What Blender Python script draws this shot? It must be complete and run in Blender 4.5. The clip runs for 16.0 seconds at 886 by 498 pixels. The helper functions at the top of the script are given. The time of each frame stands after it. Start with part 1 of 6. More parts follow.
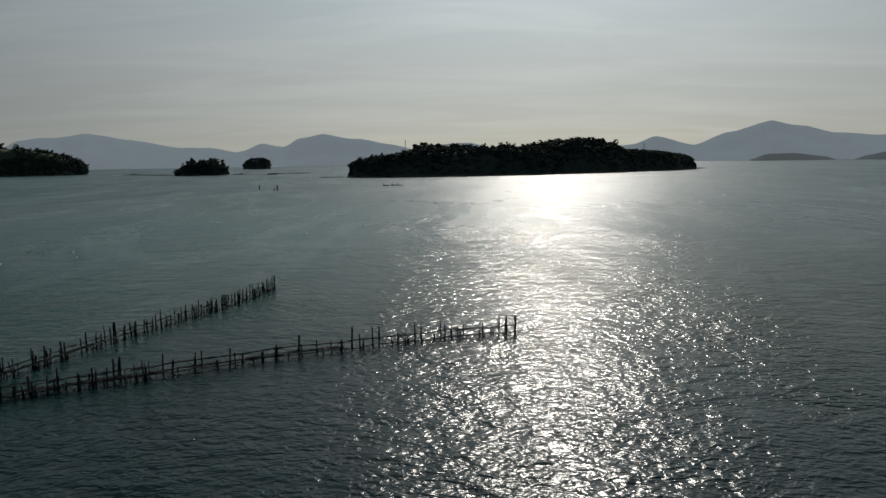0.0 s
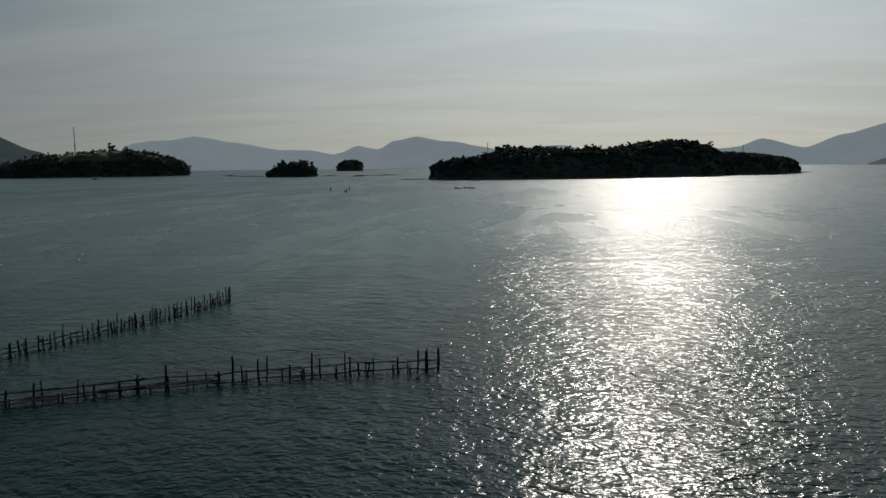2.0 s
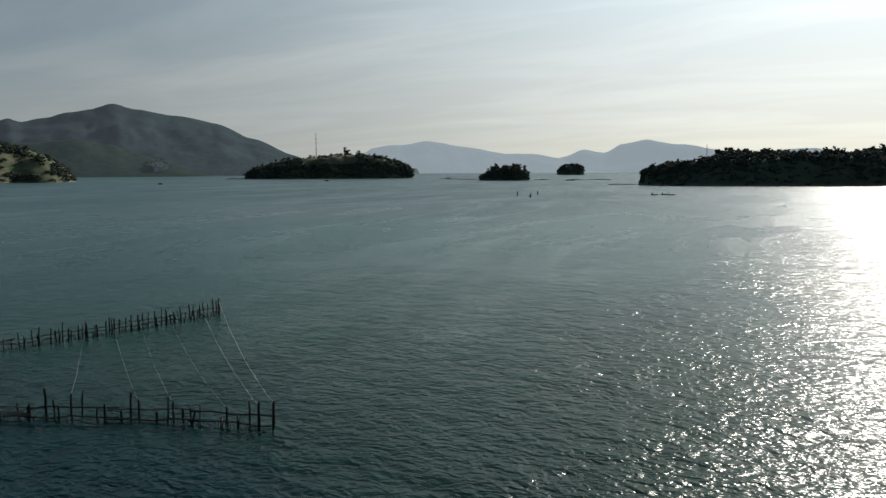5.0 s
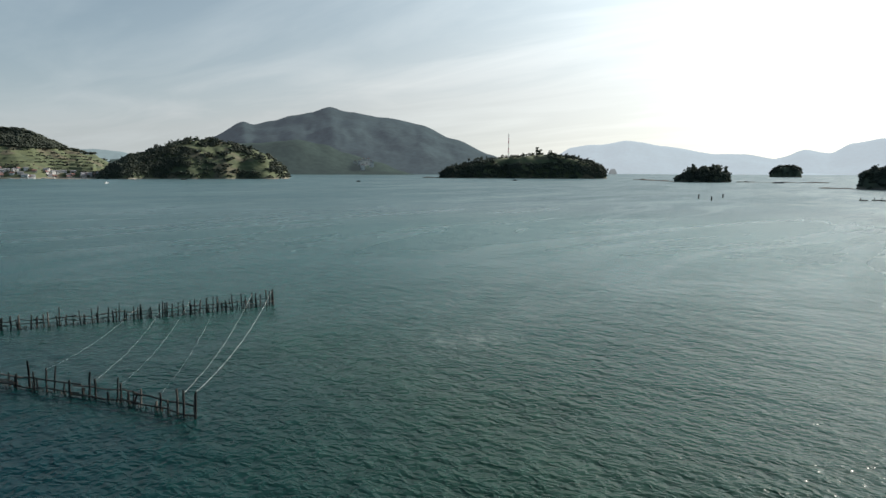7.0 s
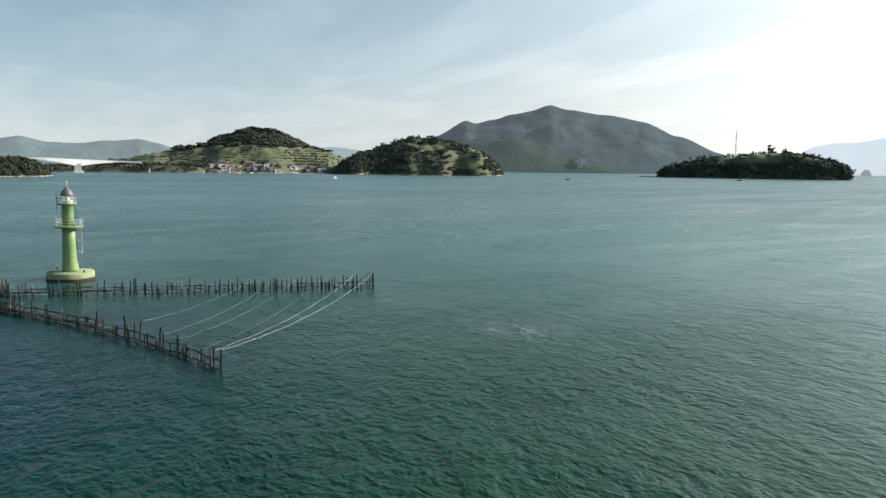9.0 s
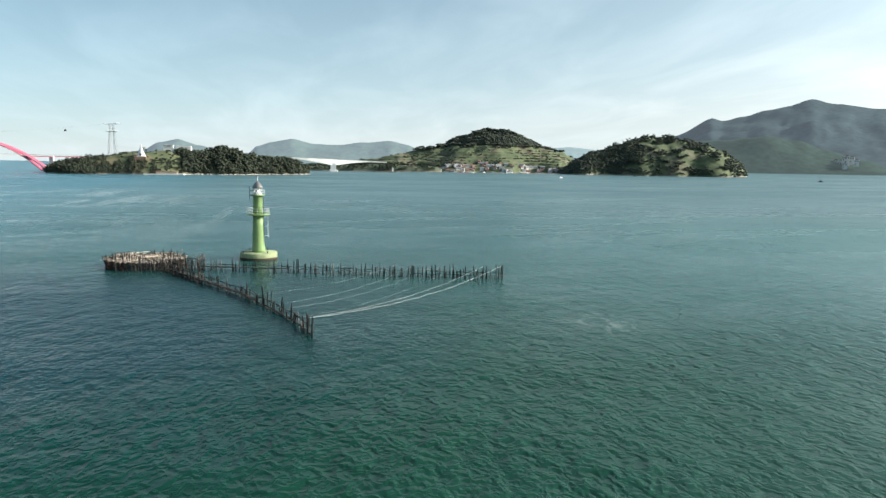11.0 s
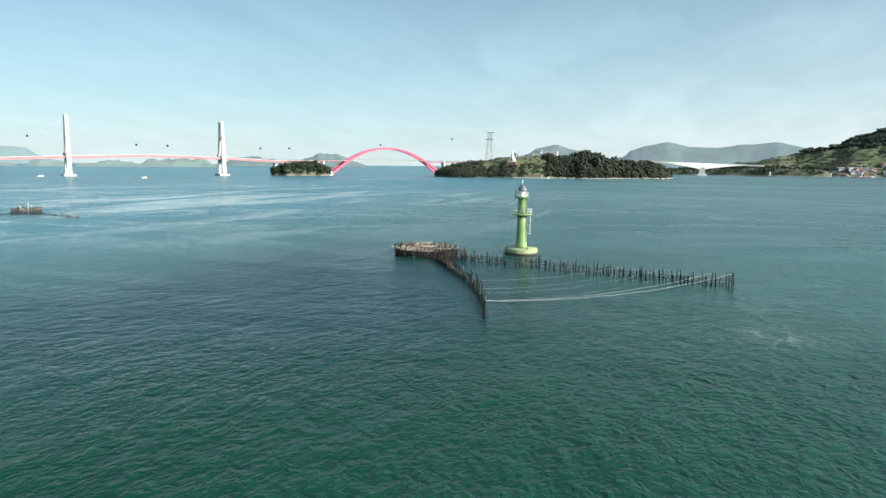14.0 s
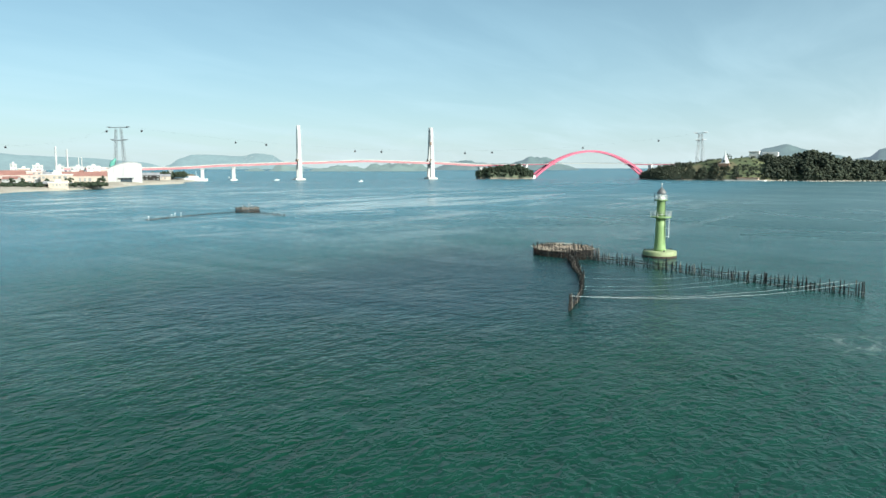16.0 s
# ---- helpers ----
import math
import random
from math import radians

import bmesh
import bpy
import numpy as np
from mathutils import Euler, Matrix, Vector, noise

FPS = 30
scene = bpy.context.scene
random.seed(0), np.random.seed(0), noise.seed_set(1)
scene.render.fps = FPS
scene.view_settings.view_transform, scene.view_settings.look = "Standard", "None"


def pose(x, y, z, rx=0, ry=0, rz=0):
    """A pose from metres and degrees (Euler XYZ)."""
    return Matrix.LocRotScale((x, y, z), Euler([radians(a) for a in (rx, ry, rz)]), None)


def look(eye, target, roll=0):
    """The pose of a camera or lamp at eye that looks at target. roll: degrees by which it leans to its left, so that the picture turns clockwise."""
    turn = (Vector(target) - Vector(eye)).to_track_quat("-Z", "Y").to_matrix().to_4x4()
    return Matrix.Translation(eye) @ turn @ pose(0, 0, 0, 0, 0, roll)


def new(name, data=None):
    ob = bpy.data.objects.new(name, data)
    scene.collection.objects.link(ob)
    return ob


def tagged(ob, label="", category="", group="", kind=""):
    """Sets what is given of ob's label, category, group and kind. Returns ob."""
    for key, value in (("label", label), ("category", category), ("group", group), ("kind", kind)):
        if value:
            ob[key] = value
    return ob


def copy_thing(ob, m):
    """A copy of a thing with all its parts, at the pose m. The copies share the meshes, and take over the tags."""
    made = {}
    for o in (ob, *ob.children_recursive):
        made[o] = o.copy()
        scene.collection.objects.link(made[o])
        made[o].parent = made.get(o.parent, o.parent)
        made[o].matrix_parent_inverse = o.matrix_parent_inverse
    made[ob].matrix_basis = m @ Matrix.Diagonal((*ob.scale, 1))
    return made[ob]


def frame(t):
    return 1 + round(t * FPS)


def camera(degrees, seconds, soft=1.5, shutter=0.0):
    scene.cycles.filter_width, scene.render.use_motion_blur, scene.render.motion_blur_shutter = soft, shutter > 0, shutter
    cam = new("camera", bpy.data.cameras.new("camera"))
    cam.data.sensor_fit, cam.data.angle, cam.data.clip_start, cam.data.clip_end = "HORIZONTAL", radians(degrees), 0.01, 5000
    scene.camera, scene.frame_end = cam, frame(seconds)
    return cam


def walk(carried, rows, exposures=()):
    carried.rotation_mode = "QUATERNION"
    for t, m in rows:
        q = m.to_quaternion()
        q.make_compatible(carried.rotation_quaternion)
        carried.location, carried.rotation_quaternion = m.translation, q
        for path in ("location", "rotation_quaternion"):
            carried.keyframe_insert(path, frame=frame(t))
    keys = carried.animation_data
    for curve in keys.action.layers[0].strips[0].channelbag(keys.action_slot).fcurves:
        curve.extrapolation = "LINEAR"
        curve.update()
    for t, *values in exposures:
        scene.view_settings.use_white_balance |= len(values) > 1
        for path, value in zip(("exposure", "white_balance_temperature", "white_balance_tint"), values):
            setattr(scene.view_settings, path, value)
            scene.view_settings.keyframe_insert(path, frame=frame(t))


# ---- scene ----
cam = camera(63.8, 16.0)
EXPOSURES = [(0, -1.62, 6600, 9), (4, -1.2, 6600, 9), (6.5, -0.02, 6750, 11), (8, 0.26, 6800, 12), (10.5, 0.78, 6700, 8), (13, 0.80, 6550, 5.5), (14.5, 0.75, 6500, 3.5), (16, 0.68, 6350, 1)]
PATH = [
    (0, (65.003, -81.989, 23.099), (64.979, -80.005, 22.852), -0.8),
    (0.5, (70.34, -77.575, 23.046), (70.263, -75.591, 22.802), -0.7),
    (1, (75.349, -73.295, 22.863), (75.206, -71.315, 22.623), -0.6),
    (1.5, (79.983, -69.157, 22.731), (79.773, -67.182, 22.493), -0.6),
    (2, (85.092, -64.885, 22.684), (84.805, -62.92, 22.447), -0.6),
    (2.5, (90.171, -60.475, 22.66), (89.801, -58.523, 22.426), -0.5),
    (3, (95.038, -55.874, 22.78), (94.584, -53.94, 22.547), -0.5),
    (3.5, (99.805, -51.062, 22.831), (99.258, -49.152, 22.6), -0.4),
    (4, (104.611, -46.222, 22.802), (103.951, -44.348, 22.574), -0.4),
    (6.5, (127.284, -23.631, 22.551), (126.058, -22.067, 22.331), 0.1),
    (7, (131.667, -19.864, 22.447), (130.327, -18.396, 22.225), 0.2),
    (7.5, (136.076, -16.121, 22.289), (134.63, -14.758, 22.065), 0.3),
    (8, (140.159, -12.587, 22.127), (138.615, -11.336, 21.901), 0.4),
    (10.5, (158.28, 5.893, 21.572), (156.372, 6.442, 21.334), 0.9),
    (11, (161.297, 9.931, 21.603), (159.35, 10.318, 21.364), 0.8),
    (11.5, (163.816, 14.322, 21.718), (161.843, 14.539, 21.475), 0.7),
    (12, (165.912, 18.597, 21.799), (163.928, 18.644, 21.557), 0.7),
    (12.5, (167.783, 22.89, 21.868), (165.802, 22.766, 21.625), 0.7),
    (13, (169.435, 27.595, 21.921), (167.471, 27.3, 21.679), 0.5),
    (13.5, (170.793, 32.36, 21.98), (168.862, 31.897, 21.738), 0.4),
    (14, (171.753, 37.187, 22.199), (169.868, 36.561, 21.959), 0.5),
    (14.5, (172.226, 42.093, 22.314), (170.402, 41.307, 22.076), 0.3),
    (15, (172.613, 47.289, 22.382), (170.862, 46.351, 22.146), 0.2),
    (15.5, (173.119, 52.604, 22.479), (171.442, 51.539, 22.244), 0.2),
    (16, (173.683, 58.097, 22.578), (172.063, 56.947, 22.344), 0.0),
]
walk(cam, [(t, look(eye, target, roll)) for t, eye, target, roll in PATH], exposures=EXPOSURES)

# ---- world and sun ----
SUN_BEARING, SUN_HEIGHT = -8.3, 27.5     # degrees left of +y, degrees above the sea
sun_dir = Vector((-math.sin(radians(SUN_BEARING)) * math.cos(radians(SUN_HEIGHT)),
                  math.cos(radians(SUN_BEARING)) * math.cos(radians(SUN_HEIGHT)), math.sin(radians(SUN_HEIGHT))))
sun = new("sun", bpy.data.lights.new("sun", "SUN"))
sun.data.energy, sun.data.angle, sun.data.color = 5.0, radians(0.6), (1.0, 0.94, 0.86)
sun.matrix_world = look(sun_dir * 500, (0, 0, 0))

world = bpy.data.worlds.new("sky")
scene.world = world
world.use_nodes = True
wt = world.node_tree
wt.nodes.clear()


def wnode(kind, **values):
    n = wt.nodes.new(kind)
    for k, v in values.items():
        n.inputs[k.replace("_", " ")].default_value = v
    return n


def wmath(op, a, b=None):
    n = wt.nodes.new("ShaderNodeMath")
    n.operation = op
    for i, v in enumerate((a, b)):
        if v is None:
            continue
        if isinstance(v, (int, float)):
            n.inputs[i].default_value = v
        else:
            wt.links.new(v, n.inputs[i])
    return n.outputs[0]


coord = wt.nodes.new("ShaderNodeTexCoord").outputs["Generated"]
split = wt.nodes.new("ShaderNodeSeparateXYZ")
wt.links.new(coord, split.inputs[0])
up = wmath("MAXIMUM", wmath("ABSOLUTE", split.outputs[2]), 0.012)
sky_way = wt.nodes.new("ShaderNodeCombineXYZ")
wt.links.new(split.outputs[0], sky_way.inputs[0])
wt.links.new(split.outputs[1], sky_way.inputs[1])
wt.links.new(up, sky_way.inputs[2])
sky = wt.nodes.new("ShaderNodeTexSky")
sky.sky_type, sky.sun_disc = "NISHITA", False
sky.sun_elevation, sky.sun_rotation = radians(SUN_HEIGHT), radians(-SUN_BEARING)
sky.air_density, sky.dust_density, sky.ozone_density = 0.65, 0.4, 2.2
wt.links.new(sky_way.outputs[0], sky.inputs[0])
# thin high cloud, laid on a flat layer above
flat = wt.nodes.new("ShaderNodeCombineXYZ")
lift = wmath("ADD", up, 0.10)
wt.links.new(wmath("DIVIDE", split.outputs[0], lift), flat.inputs[0])
wt.links.new(wmath("DIVIDE", split.outputs[1], lift), flat.inputs[1])
stretch = wt.nodes.new("ShaderNodeMapping")
stretch.inputs["Rotation"].default_value = (0, 0, radians(35))
stretch.inputs["Scale"].default_value = (0.55, 1.5, 1.0)
wt.links.new(flat.outputs[0], stretch.inputs[0])
cloud = wnode("ShaderNodeTexNoise", Scale=1.1, Detail=7.0, Roughness=0.55, Distortion=0.6)
wt.links.new(stretch.outputs[0], cloud.inputs["Vector"])
ramp = wt.nodes.new("ShaderNodeValToRGB")
ramp.color_ramp.elements[0].position, ramp.color_ramp.elements[1].position = 0.42, 0.78
wt.links.new(cloud.outputs["Fac"], ramp.inputs[0])
# the veil is thicker towards the sun
toward = wt.nodes.new("ShaderNodeVectorMath")
toward.operation = "DOT_PRODUCT"
toward.inputs[1].default_value = tuple(sun_dir)
wt.links.new(coord, toward.inputs[0])
near_sun = wmath("MAXIMUM", toward.outputs["Value"], 0.0)
sun_half = wmath("MAXIMUM", wmath("DIVIDE", wmath("ADD", toward.outputs["Value"], 0.45), 1.45), 0.0)
layer = wmath("POWER", wmath("SUBTRACT", 1.0, wmath("MINIMUM", up, 1.0)), 3.2)
veil = wmath("ADD", wmath("MULTIPLY", layer, wmath("ADD", wmath("MULTIPLY", sun_half, 0.36), 0.55)), wmath("ADD", wmath("MULTIPLY", wmath("POWER", near_sun, 2.3), 0.74), 0.03))
low = wmath("POWER", wmath("SUBTRACT", 1.0, wmath("MINIMUM", up, 1.0)), 9.0)     # thicker air towards the horizon
cover = wmath("ADD", wmath("MULTIPLY", ramp.outputs[0], 0.14), wmath("ADD", veil, wmath("MULTIPLY", low, 0.35)))
cover = wmath("MINIMUM", cover, 0.93)
glow = wmath("ADD", wmath("MULTIPLY", wmath("POWER", near_sun, 2.0), 0.6), 1.0)
glow = wmath("ADD", glow, wmath("MULTIPLY", wmath("POWER", near_sun, 5.0), 2.4))     # bright haze round the sun
glow = wmath("ADD", glow, wmath("MULTIPLY", wmath("POWER", near_sun, 60.0), 3.0))     # the aureole
high = wt.nodes.new("ShaderNodeMapRange")      # above the hazy layer
high.interpolation_type = "SMOOTHSTEP"
high.inputs["From Min"].default_value, high.inputs["From Max"].default_value = 0.22, 0.75
wt.links.new(up, high.inputs["Value"])
glow = wmath("MULTIPLY", glow, wmath("ADD", wmath("MULTIPLY", ramp.outputs[0], 0.14), 0.94))
tone = wt.nodes.new("ShaderNodeMixRGB")
tone.inputs["Color1"].default_value, tone.inputs["Color2"].default_value = (3.2, 5.0, 6.2, 1), (5.2, 5.85, 6.25, 1)
wt.links.new(wmath("MINIMUM", wmath("ADD", low, wmath("MULTIPLY", sun_half, wmath("ADD", wmath("MULTIPLY", ramp.outputs[0], 0.25), 0.75))), 1.0), tone.inputs["Fac"])
warm = wt.nodes.new("ShaderNodeMixRGB")      # yellower air low down beneath the sun
warm.inputs["Color2"].default_value = (6.5, 6.1, 4.9, 1)
wt.links.new(wmath("MULTIPLY", low, wmath("POWER", near_sun, 2.0)), warm.inputs["Fac"])
wt.links.new(tone.outputs[0], warm.inputs["Color1"])
white = wt.nodes.new("ShaderNodeVectorMath")
white.operation = "SCALE"
wt.links.new(warm.outputs[0], white.inputs[0])
wt.links.new(glow, white.inputs["Scale"])
mix = wt.nodes.new("ShaderNodeMixRGB")
wt.links.new(white.outputs[0], mix.inputs["Color2"])
wt.links.new(cover, mix.inputs["Fac"])
clear = wt.nodes.new("ShaderNodeVectorMath")
clear.operation = "MULTIPLY"
depth = wt.nodes.new("ShaderNodeMixRGB")      # deeper blue overhead than in the haze low down
depth.inputs["Color1"].default_value, depth.inputs["Color2"].default_value = (1.08, 1.10, 0.90, 1), (0.36, 0.55, 0.68, 1)
wt.links.new(high.outputs[0], depth.inputs["Fac"])
wt.links.new(depth.outputs[0], clear.inputs[1])
wt.links.new(sky.outputs[0], clear.inputs[0])
wt.links.new(clear.outputs[0], mix.inputs["Color1"])
back = wnode("ShaderNodeBackground", Strength=0.088)
wt.links.new(mix.outputs[0], back.inputs["Color"])
wout = wt.nodes.new("ShaderNodeOutputWorld")
wt.links.new(back.outputs[0], wout.inputs[0])


# ---- materials ----
def material(name, a, b, scale=1.0, rough=0.8, bump=0.0, fine=6.0, metal=0.0, random_island=0.0, random_object=0.0,
             stretch3=(1, 1, 1), spec=0.3):
    """Two tones mixed by noise at two scales, with relief."""
    m = bpy.data.materials.new(name)
    m.use_nodes = True
    t = m.node_tree
    p = t.nodes["Principled BSDF"]
    p.inputs["Roughness"].default_value = rough
    p.inputs["Metallic"].default_value = metal
    p.inputs["Specular IOR Level"].default_value = spec
    co = t.nodes.new("ShaderNodeTexCoord")
    mp = t.nodes.new("ShaderNodeMapping")
    mp.inputs["Scale"].default_value = stretch3
    t.links.new(co.outputs["Object"], mp.inputs[0])
    n1 = t.nodes.new("ShaderNodeTexNoise")
    n1.inputs["Scale"].default_value, n1.inputs["Detail"].default_value = scale, 3
    n2 = t.nodes.new("ShaderNodeTexNoise")
    n2.inputs["Scale"].default_value, n2.inputs["Detail"].default_value = scale * fine, 4
    for n in (n1, n2):
        t.links.new(mp.outputs[0], n.inputs["Vector"])
    add = t.nodes.new("ShaderNodeMath")
    add.operation = "ADD"
    t.links.new(n1.outputs["Fac"], add.inputs[0])
    t.links.new(n2.outputs["Fac"], add.inputs[1])
    last = add.outputs[0]
    for amount, kind in ((random_island, "ShaderNodeNewGeometry"), (random_object, "ShaderNodeObjectInfo")):
        if amount:
            g = t.nodes.new(kind)
            q = t.nodes.new("ShaderNodeMath")
            q.operation = "MULTIPLY_ADD"
            q.inputs[1].default_value = amount
            t.links.new(g.outputs["Random Per Island" if "Geometry" in kind else "Random"], q.inputs[0])
            t.links.new(last, q.inputs[2])
            last = q.outputs[0]
    total = random_island + random_object
    mr = t.nodes.new("ShaderNodeMapRange")
    mr.inputs["From Min"].default_value, mr.inputs["From Max"].default_value = 0.68 + total * 0.2, 1.32 + total * 0.8
    t.links.new(last, mr.inputs["Value"])
    mx = t.nodes.new("ShaderNodeMixRGB")
    mx.inputs["Color1"].default_value, mx.inputs["Color2"].default_value = (*a, 1), (*b, 1)
    t.links.new(mr.outputs[0], mx.inputs["Fac"])
    t.links.new(mx.outputs[0], p.inputs["Base Color"])
    if bump:
        bp = t.nodes.new("ShaderNodeBump")
        bp.inputs["Strength"].default_value, bp.inputs["Distance"].default_value = 0.8, bump
        t.links.new(n2.outputs["Fac"], bp.inputs["Height"])
        t.links.new(bp.outputs[0], p.inputs["Normal"])
    return m


def zoned(name, low, high, level, width, patches=None, amount=0.0):
    """Ground: a bare shore zone below a level, growth above it, with patches of a third colour."""
    m = material(name, low[0], low[1], 0.05, 0.9, 0.0, fine=9)
    t = m.node_tree
    p = t.nodes["Principled BSDF"]
    base = p.inputs["Base Color"].links[0].from_socket
    co = t.nodes.new("ShaderNodeNewGeometry")
    sp = t.nodes.new("ShaderNodeSeparateXYZ")
    t.links.new(co.outputs["Position"], sp.inputs[0])
    n = t.nodes.new("ShaderNodeTexNoise")
    n.inputs["Scale"].default_value, n.inputs["Detail"].default_value = 0.045, 8
    t.links.new(co.outputs["Position"], n.inputs["Vector"])
    r = t.nodes.new("ShaderNodeMixRGB")
    r.inputs["Color1"].default_value, r.inputs["Color2"].default_value = (*high[0], 1), (*high[1], 1)
    cr = t.nodes.new("ShaderNodeMapRange")
    cr.inputs["From Min"].default_value, cr.inputs["From Max"].default_value = 0.38, 0.62
    t.links.new(n.outputs["Fac"], cr.inputs["Value"])
    t.links.new(cr.outputs[0], r.inputs["Fac"])
    top = r.outputs[0]
    if patches:
        n2 = t.nodes.new("ShaderNodeTexNoise")
        n2.inputs["Scale"].default_value, n2.inputs["Detail"].default_value = 0.017, 4
        t.links.new(co.outputs["Position"], n2.inputs["Vector"])
        c2 = t.nodes.new("ShaderNodeMapRange")
        c2.inputs["From Min"].default_value, c2.inputs["From Max"].default_value = 0.56 - amount, 0.6 - amount
        t.links.new(n2.outputs["Fac"], c2.inputs["Value"])
        r2 = t.nodes.new("ShaderNodeMixRGB")
        r2.inputs["Color2"].default_value = (*patches, 1)
        t.links.new(c2.outputs[0], r2.inputs["Fac"])
        t.links.new(top, r2.inputs["Color1"])
        top = r2.outputs[0]
    mr = t.nodes.new("ShaderNodeMapRange")
    mr.inputs["From Min"].default_value, mr.inputs["From Max"].default_value = level, level + width
    wob = t.nodes.new("ShaderNodeMath")
    wob.operation = "MULTIPLY_ADD"
    wob.inputs[1].default_value = 3.0
    t.links.new(n.outputs["Fac"], wob.inputs[0])
    t.links.new(sp.outputs[2], wob.inputs[2])
    t.links.new(wob.outputs[0], mr.inputs["Value"])
    f = t.nodes.new("ShaderNodeMixRGB")
    t.links.new(mr.outputs[0], f.inputs["Fac"])
    t.links.new(base, f.inputs["Color1"])
    t.links.new(top, f.inputs["Color2"])
    t.links.new(f.outputs[0], p.inputs["Base Color"])
    return m


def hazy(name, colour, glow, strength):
    """Land kilometres off; emission stands in for the bright air in front of it."""
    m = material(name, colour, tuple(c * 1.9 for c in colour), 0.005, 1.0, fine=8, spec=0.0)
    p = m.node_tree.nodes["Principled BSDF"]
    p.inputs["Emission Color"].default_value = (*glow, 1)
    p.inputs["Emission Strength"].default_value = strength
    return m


def sea_material():
    m = bpy.data.materials.new("sea_water")
    m.use_nodes = True
    t = m.node_tree
    p = t.nodes["Principled BSDF"]
    p.inputs["IOR"].default_value = 1.2
    co = t.nodes.new("ShaderNodeTexCoord")

    def tex(scale, rot, sx, sy, detail, dist=0.0):
        mp = t.nodes.new("ShaderNodeMapping")
        mp.inputs["Rotation"].default_value = (0, 0, radians(rot))
        mp.inputs["Scale"].default_value = (sx, sy, 1)
        t.links.new(co.outputs["Object"], mp.inputs[0])
        n = t.nodes.new("ShaderNodeTexNoise")
        n.inputs["Scale"].default_value, n.inputs["Detail"].default_value = scale, detail
        n.inputs["Roughness"].default_value, n.inputs["Distortion"].default_value = 0.55, dist
        t.links.new(mp.outputs[0], n.inputs["Vector"])
        return n.outputs["Fac"]

    def calc(op, a, b):
        n = t.nodes.new("ShaderNodeMath")
        n.operation = op
        for i, v in enumerate((a, b)):
            if isinstance(v, (int, float)):
                n.inputs[i].default_value = v
            else:
                t.links.new(v, n.inputs[i])
        return n.outputs[0]

    def blend(fac, a, c):
        n = t.nodes.new("ShaderNodeMixRGB")
        t.links.new(fac, n.inputs["Fac"])
        for v, s in ((a, "Color1"), (c, "Color2")):
            if isinstance(v, tuple):
                n.inputs[s].default_value = (*v, 1)
            else:
                t.links.new(v, n.inputs[s])
        return n.outputs[0]

    def span(value, lo, hi, to=(0.0, 1.0)):
        n = t.nodes.new("ShaderNodeMapRange")
        n.inputs["From Min"].default_value, n.inputs["From Max"].default_value = lo, hi
        n.inputs["To Min"].default_value, n.inputs["To Max"].default_value = to
        t.links.new(value, n.inputs["Value"])
        return n.outputs[0]

    def off(x, y):
        n = t.nodes.new("ShaderNodeVectorMath")
        n.operation = "DISTANCE"
        n.inputs[1].default_value = (x, y, 0)
        t.links.new(co.outputs["Object"], n.inputs[0])
        return n.outputs["Value"]

    def crest_of(n):
        """Sharp crests, broad troughs."""
        return calc("SUBTRACT", 1.0, calc("ABSOLUTE", calc("SUBTRACT", calc("MULTIPLY", n, 2.0), 1.0), 0.0))

    swell = tex(0.07, 12, 0.7, 1.2, 2, 0.4)
    chop = tex(0.36, 8, 0.85, 1.15, 2, 0.3)
    peak = crest_of(tex(0.60, -14, 0.8, 1.15, 2, 0.4))
    ripple = tex(1.35, -10, 0.9, 1.1, 2, 0.3)
    # gusts ruffle the water in patches; long slicks lie along the current
    gust = calc("ADD", calc("MULTIPLY", tex(0.0065, 55, 1.6, 0.6, 5, 0.8), 0.55), calc("MULTIPLY", tex(0.026, 40, 1.4, 0.7, 4, 0.8), 0.45))
    wind = span(gust, 0.40, 0.60)
    slick_line = span(crest_of(tex(0.0075, 62, 1.7, 0.55, 5, 1.3)), 0.90, 0.985)
    race_zone = span(off(-170, -310), 330.0, 170.0)
    race_line = calc("MULTIPLY", race_zone, span(tex(0.016, 35, 0.35, 2.2, 5, 1.2), 0.535, 0.65))
    open_sea = span(off(110, -5), 90.0, 620.0)
    still = calc("SUBTRACT", 1.0, calc("MINIMUM", calc("ADD", calc("MULTIPLY", race_line, 0.8), calc("MULTIPLY", slick_line, 0.3)), 0.85))
    height = calc("ADD", calc("MULTIPLY", swell, 0.9), calc("ADD", calc("MULTIPLY", chop, 0.60), calc("ADD", calc("MULTIPLY", peak, 0.28), calc("MULTIPLY", ripple, 0.22))))
    height = calc("MULTIPLY", calc("MULTIPLY", calc("SUBTRACT", height, 1.0), span(wind, 0.0, 1.0, (0.55, 1.05))), still)     # waves about their mean level
    bp = t.nodes.new("ShaderNodeBump")
    bp.inputs["Strength"].default_value, bp.inputs["Distance"].default_value = 1.0, 1.0
    t.links.new(height, bp.inputs["Height"])
    t.links.new(bp.outputs[0], p.inputs["Normal"])
    spot = t.nodes.new("ShaderNodeSeparateXYZ")
    t.links.new(co.outputs["Object"], spot.inputs[0])
    # dark green by the weir; milky blue-green in the strait, painted for reflected sky
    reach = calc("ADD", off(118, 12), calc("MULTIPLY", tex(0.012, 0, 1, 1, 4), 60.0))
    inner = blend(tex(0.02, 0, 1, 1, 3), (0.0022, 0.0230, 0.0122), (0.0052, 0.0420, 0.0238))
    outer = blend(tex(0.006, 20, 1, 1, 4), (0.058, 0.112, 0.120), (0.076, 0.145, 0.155))
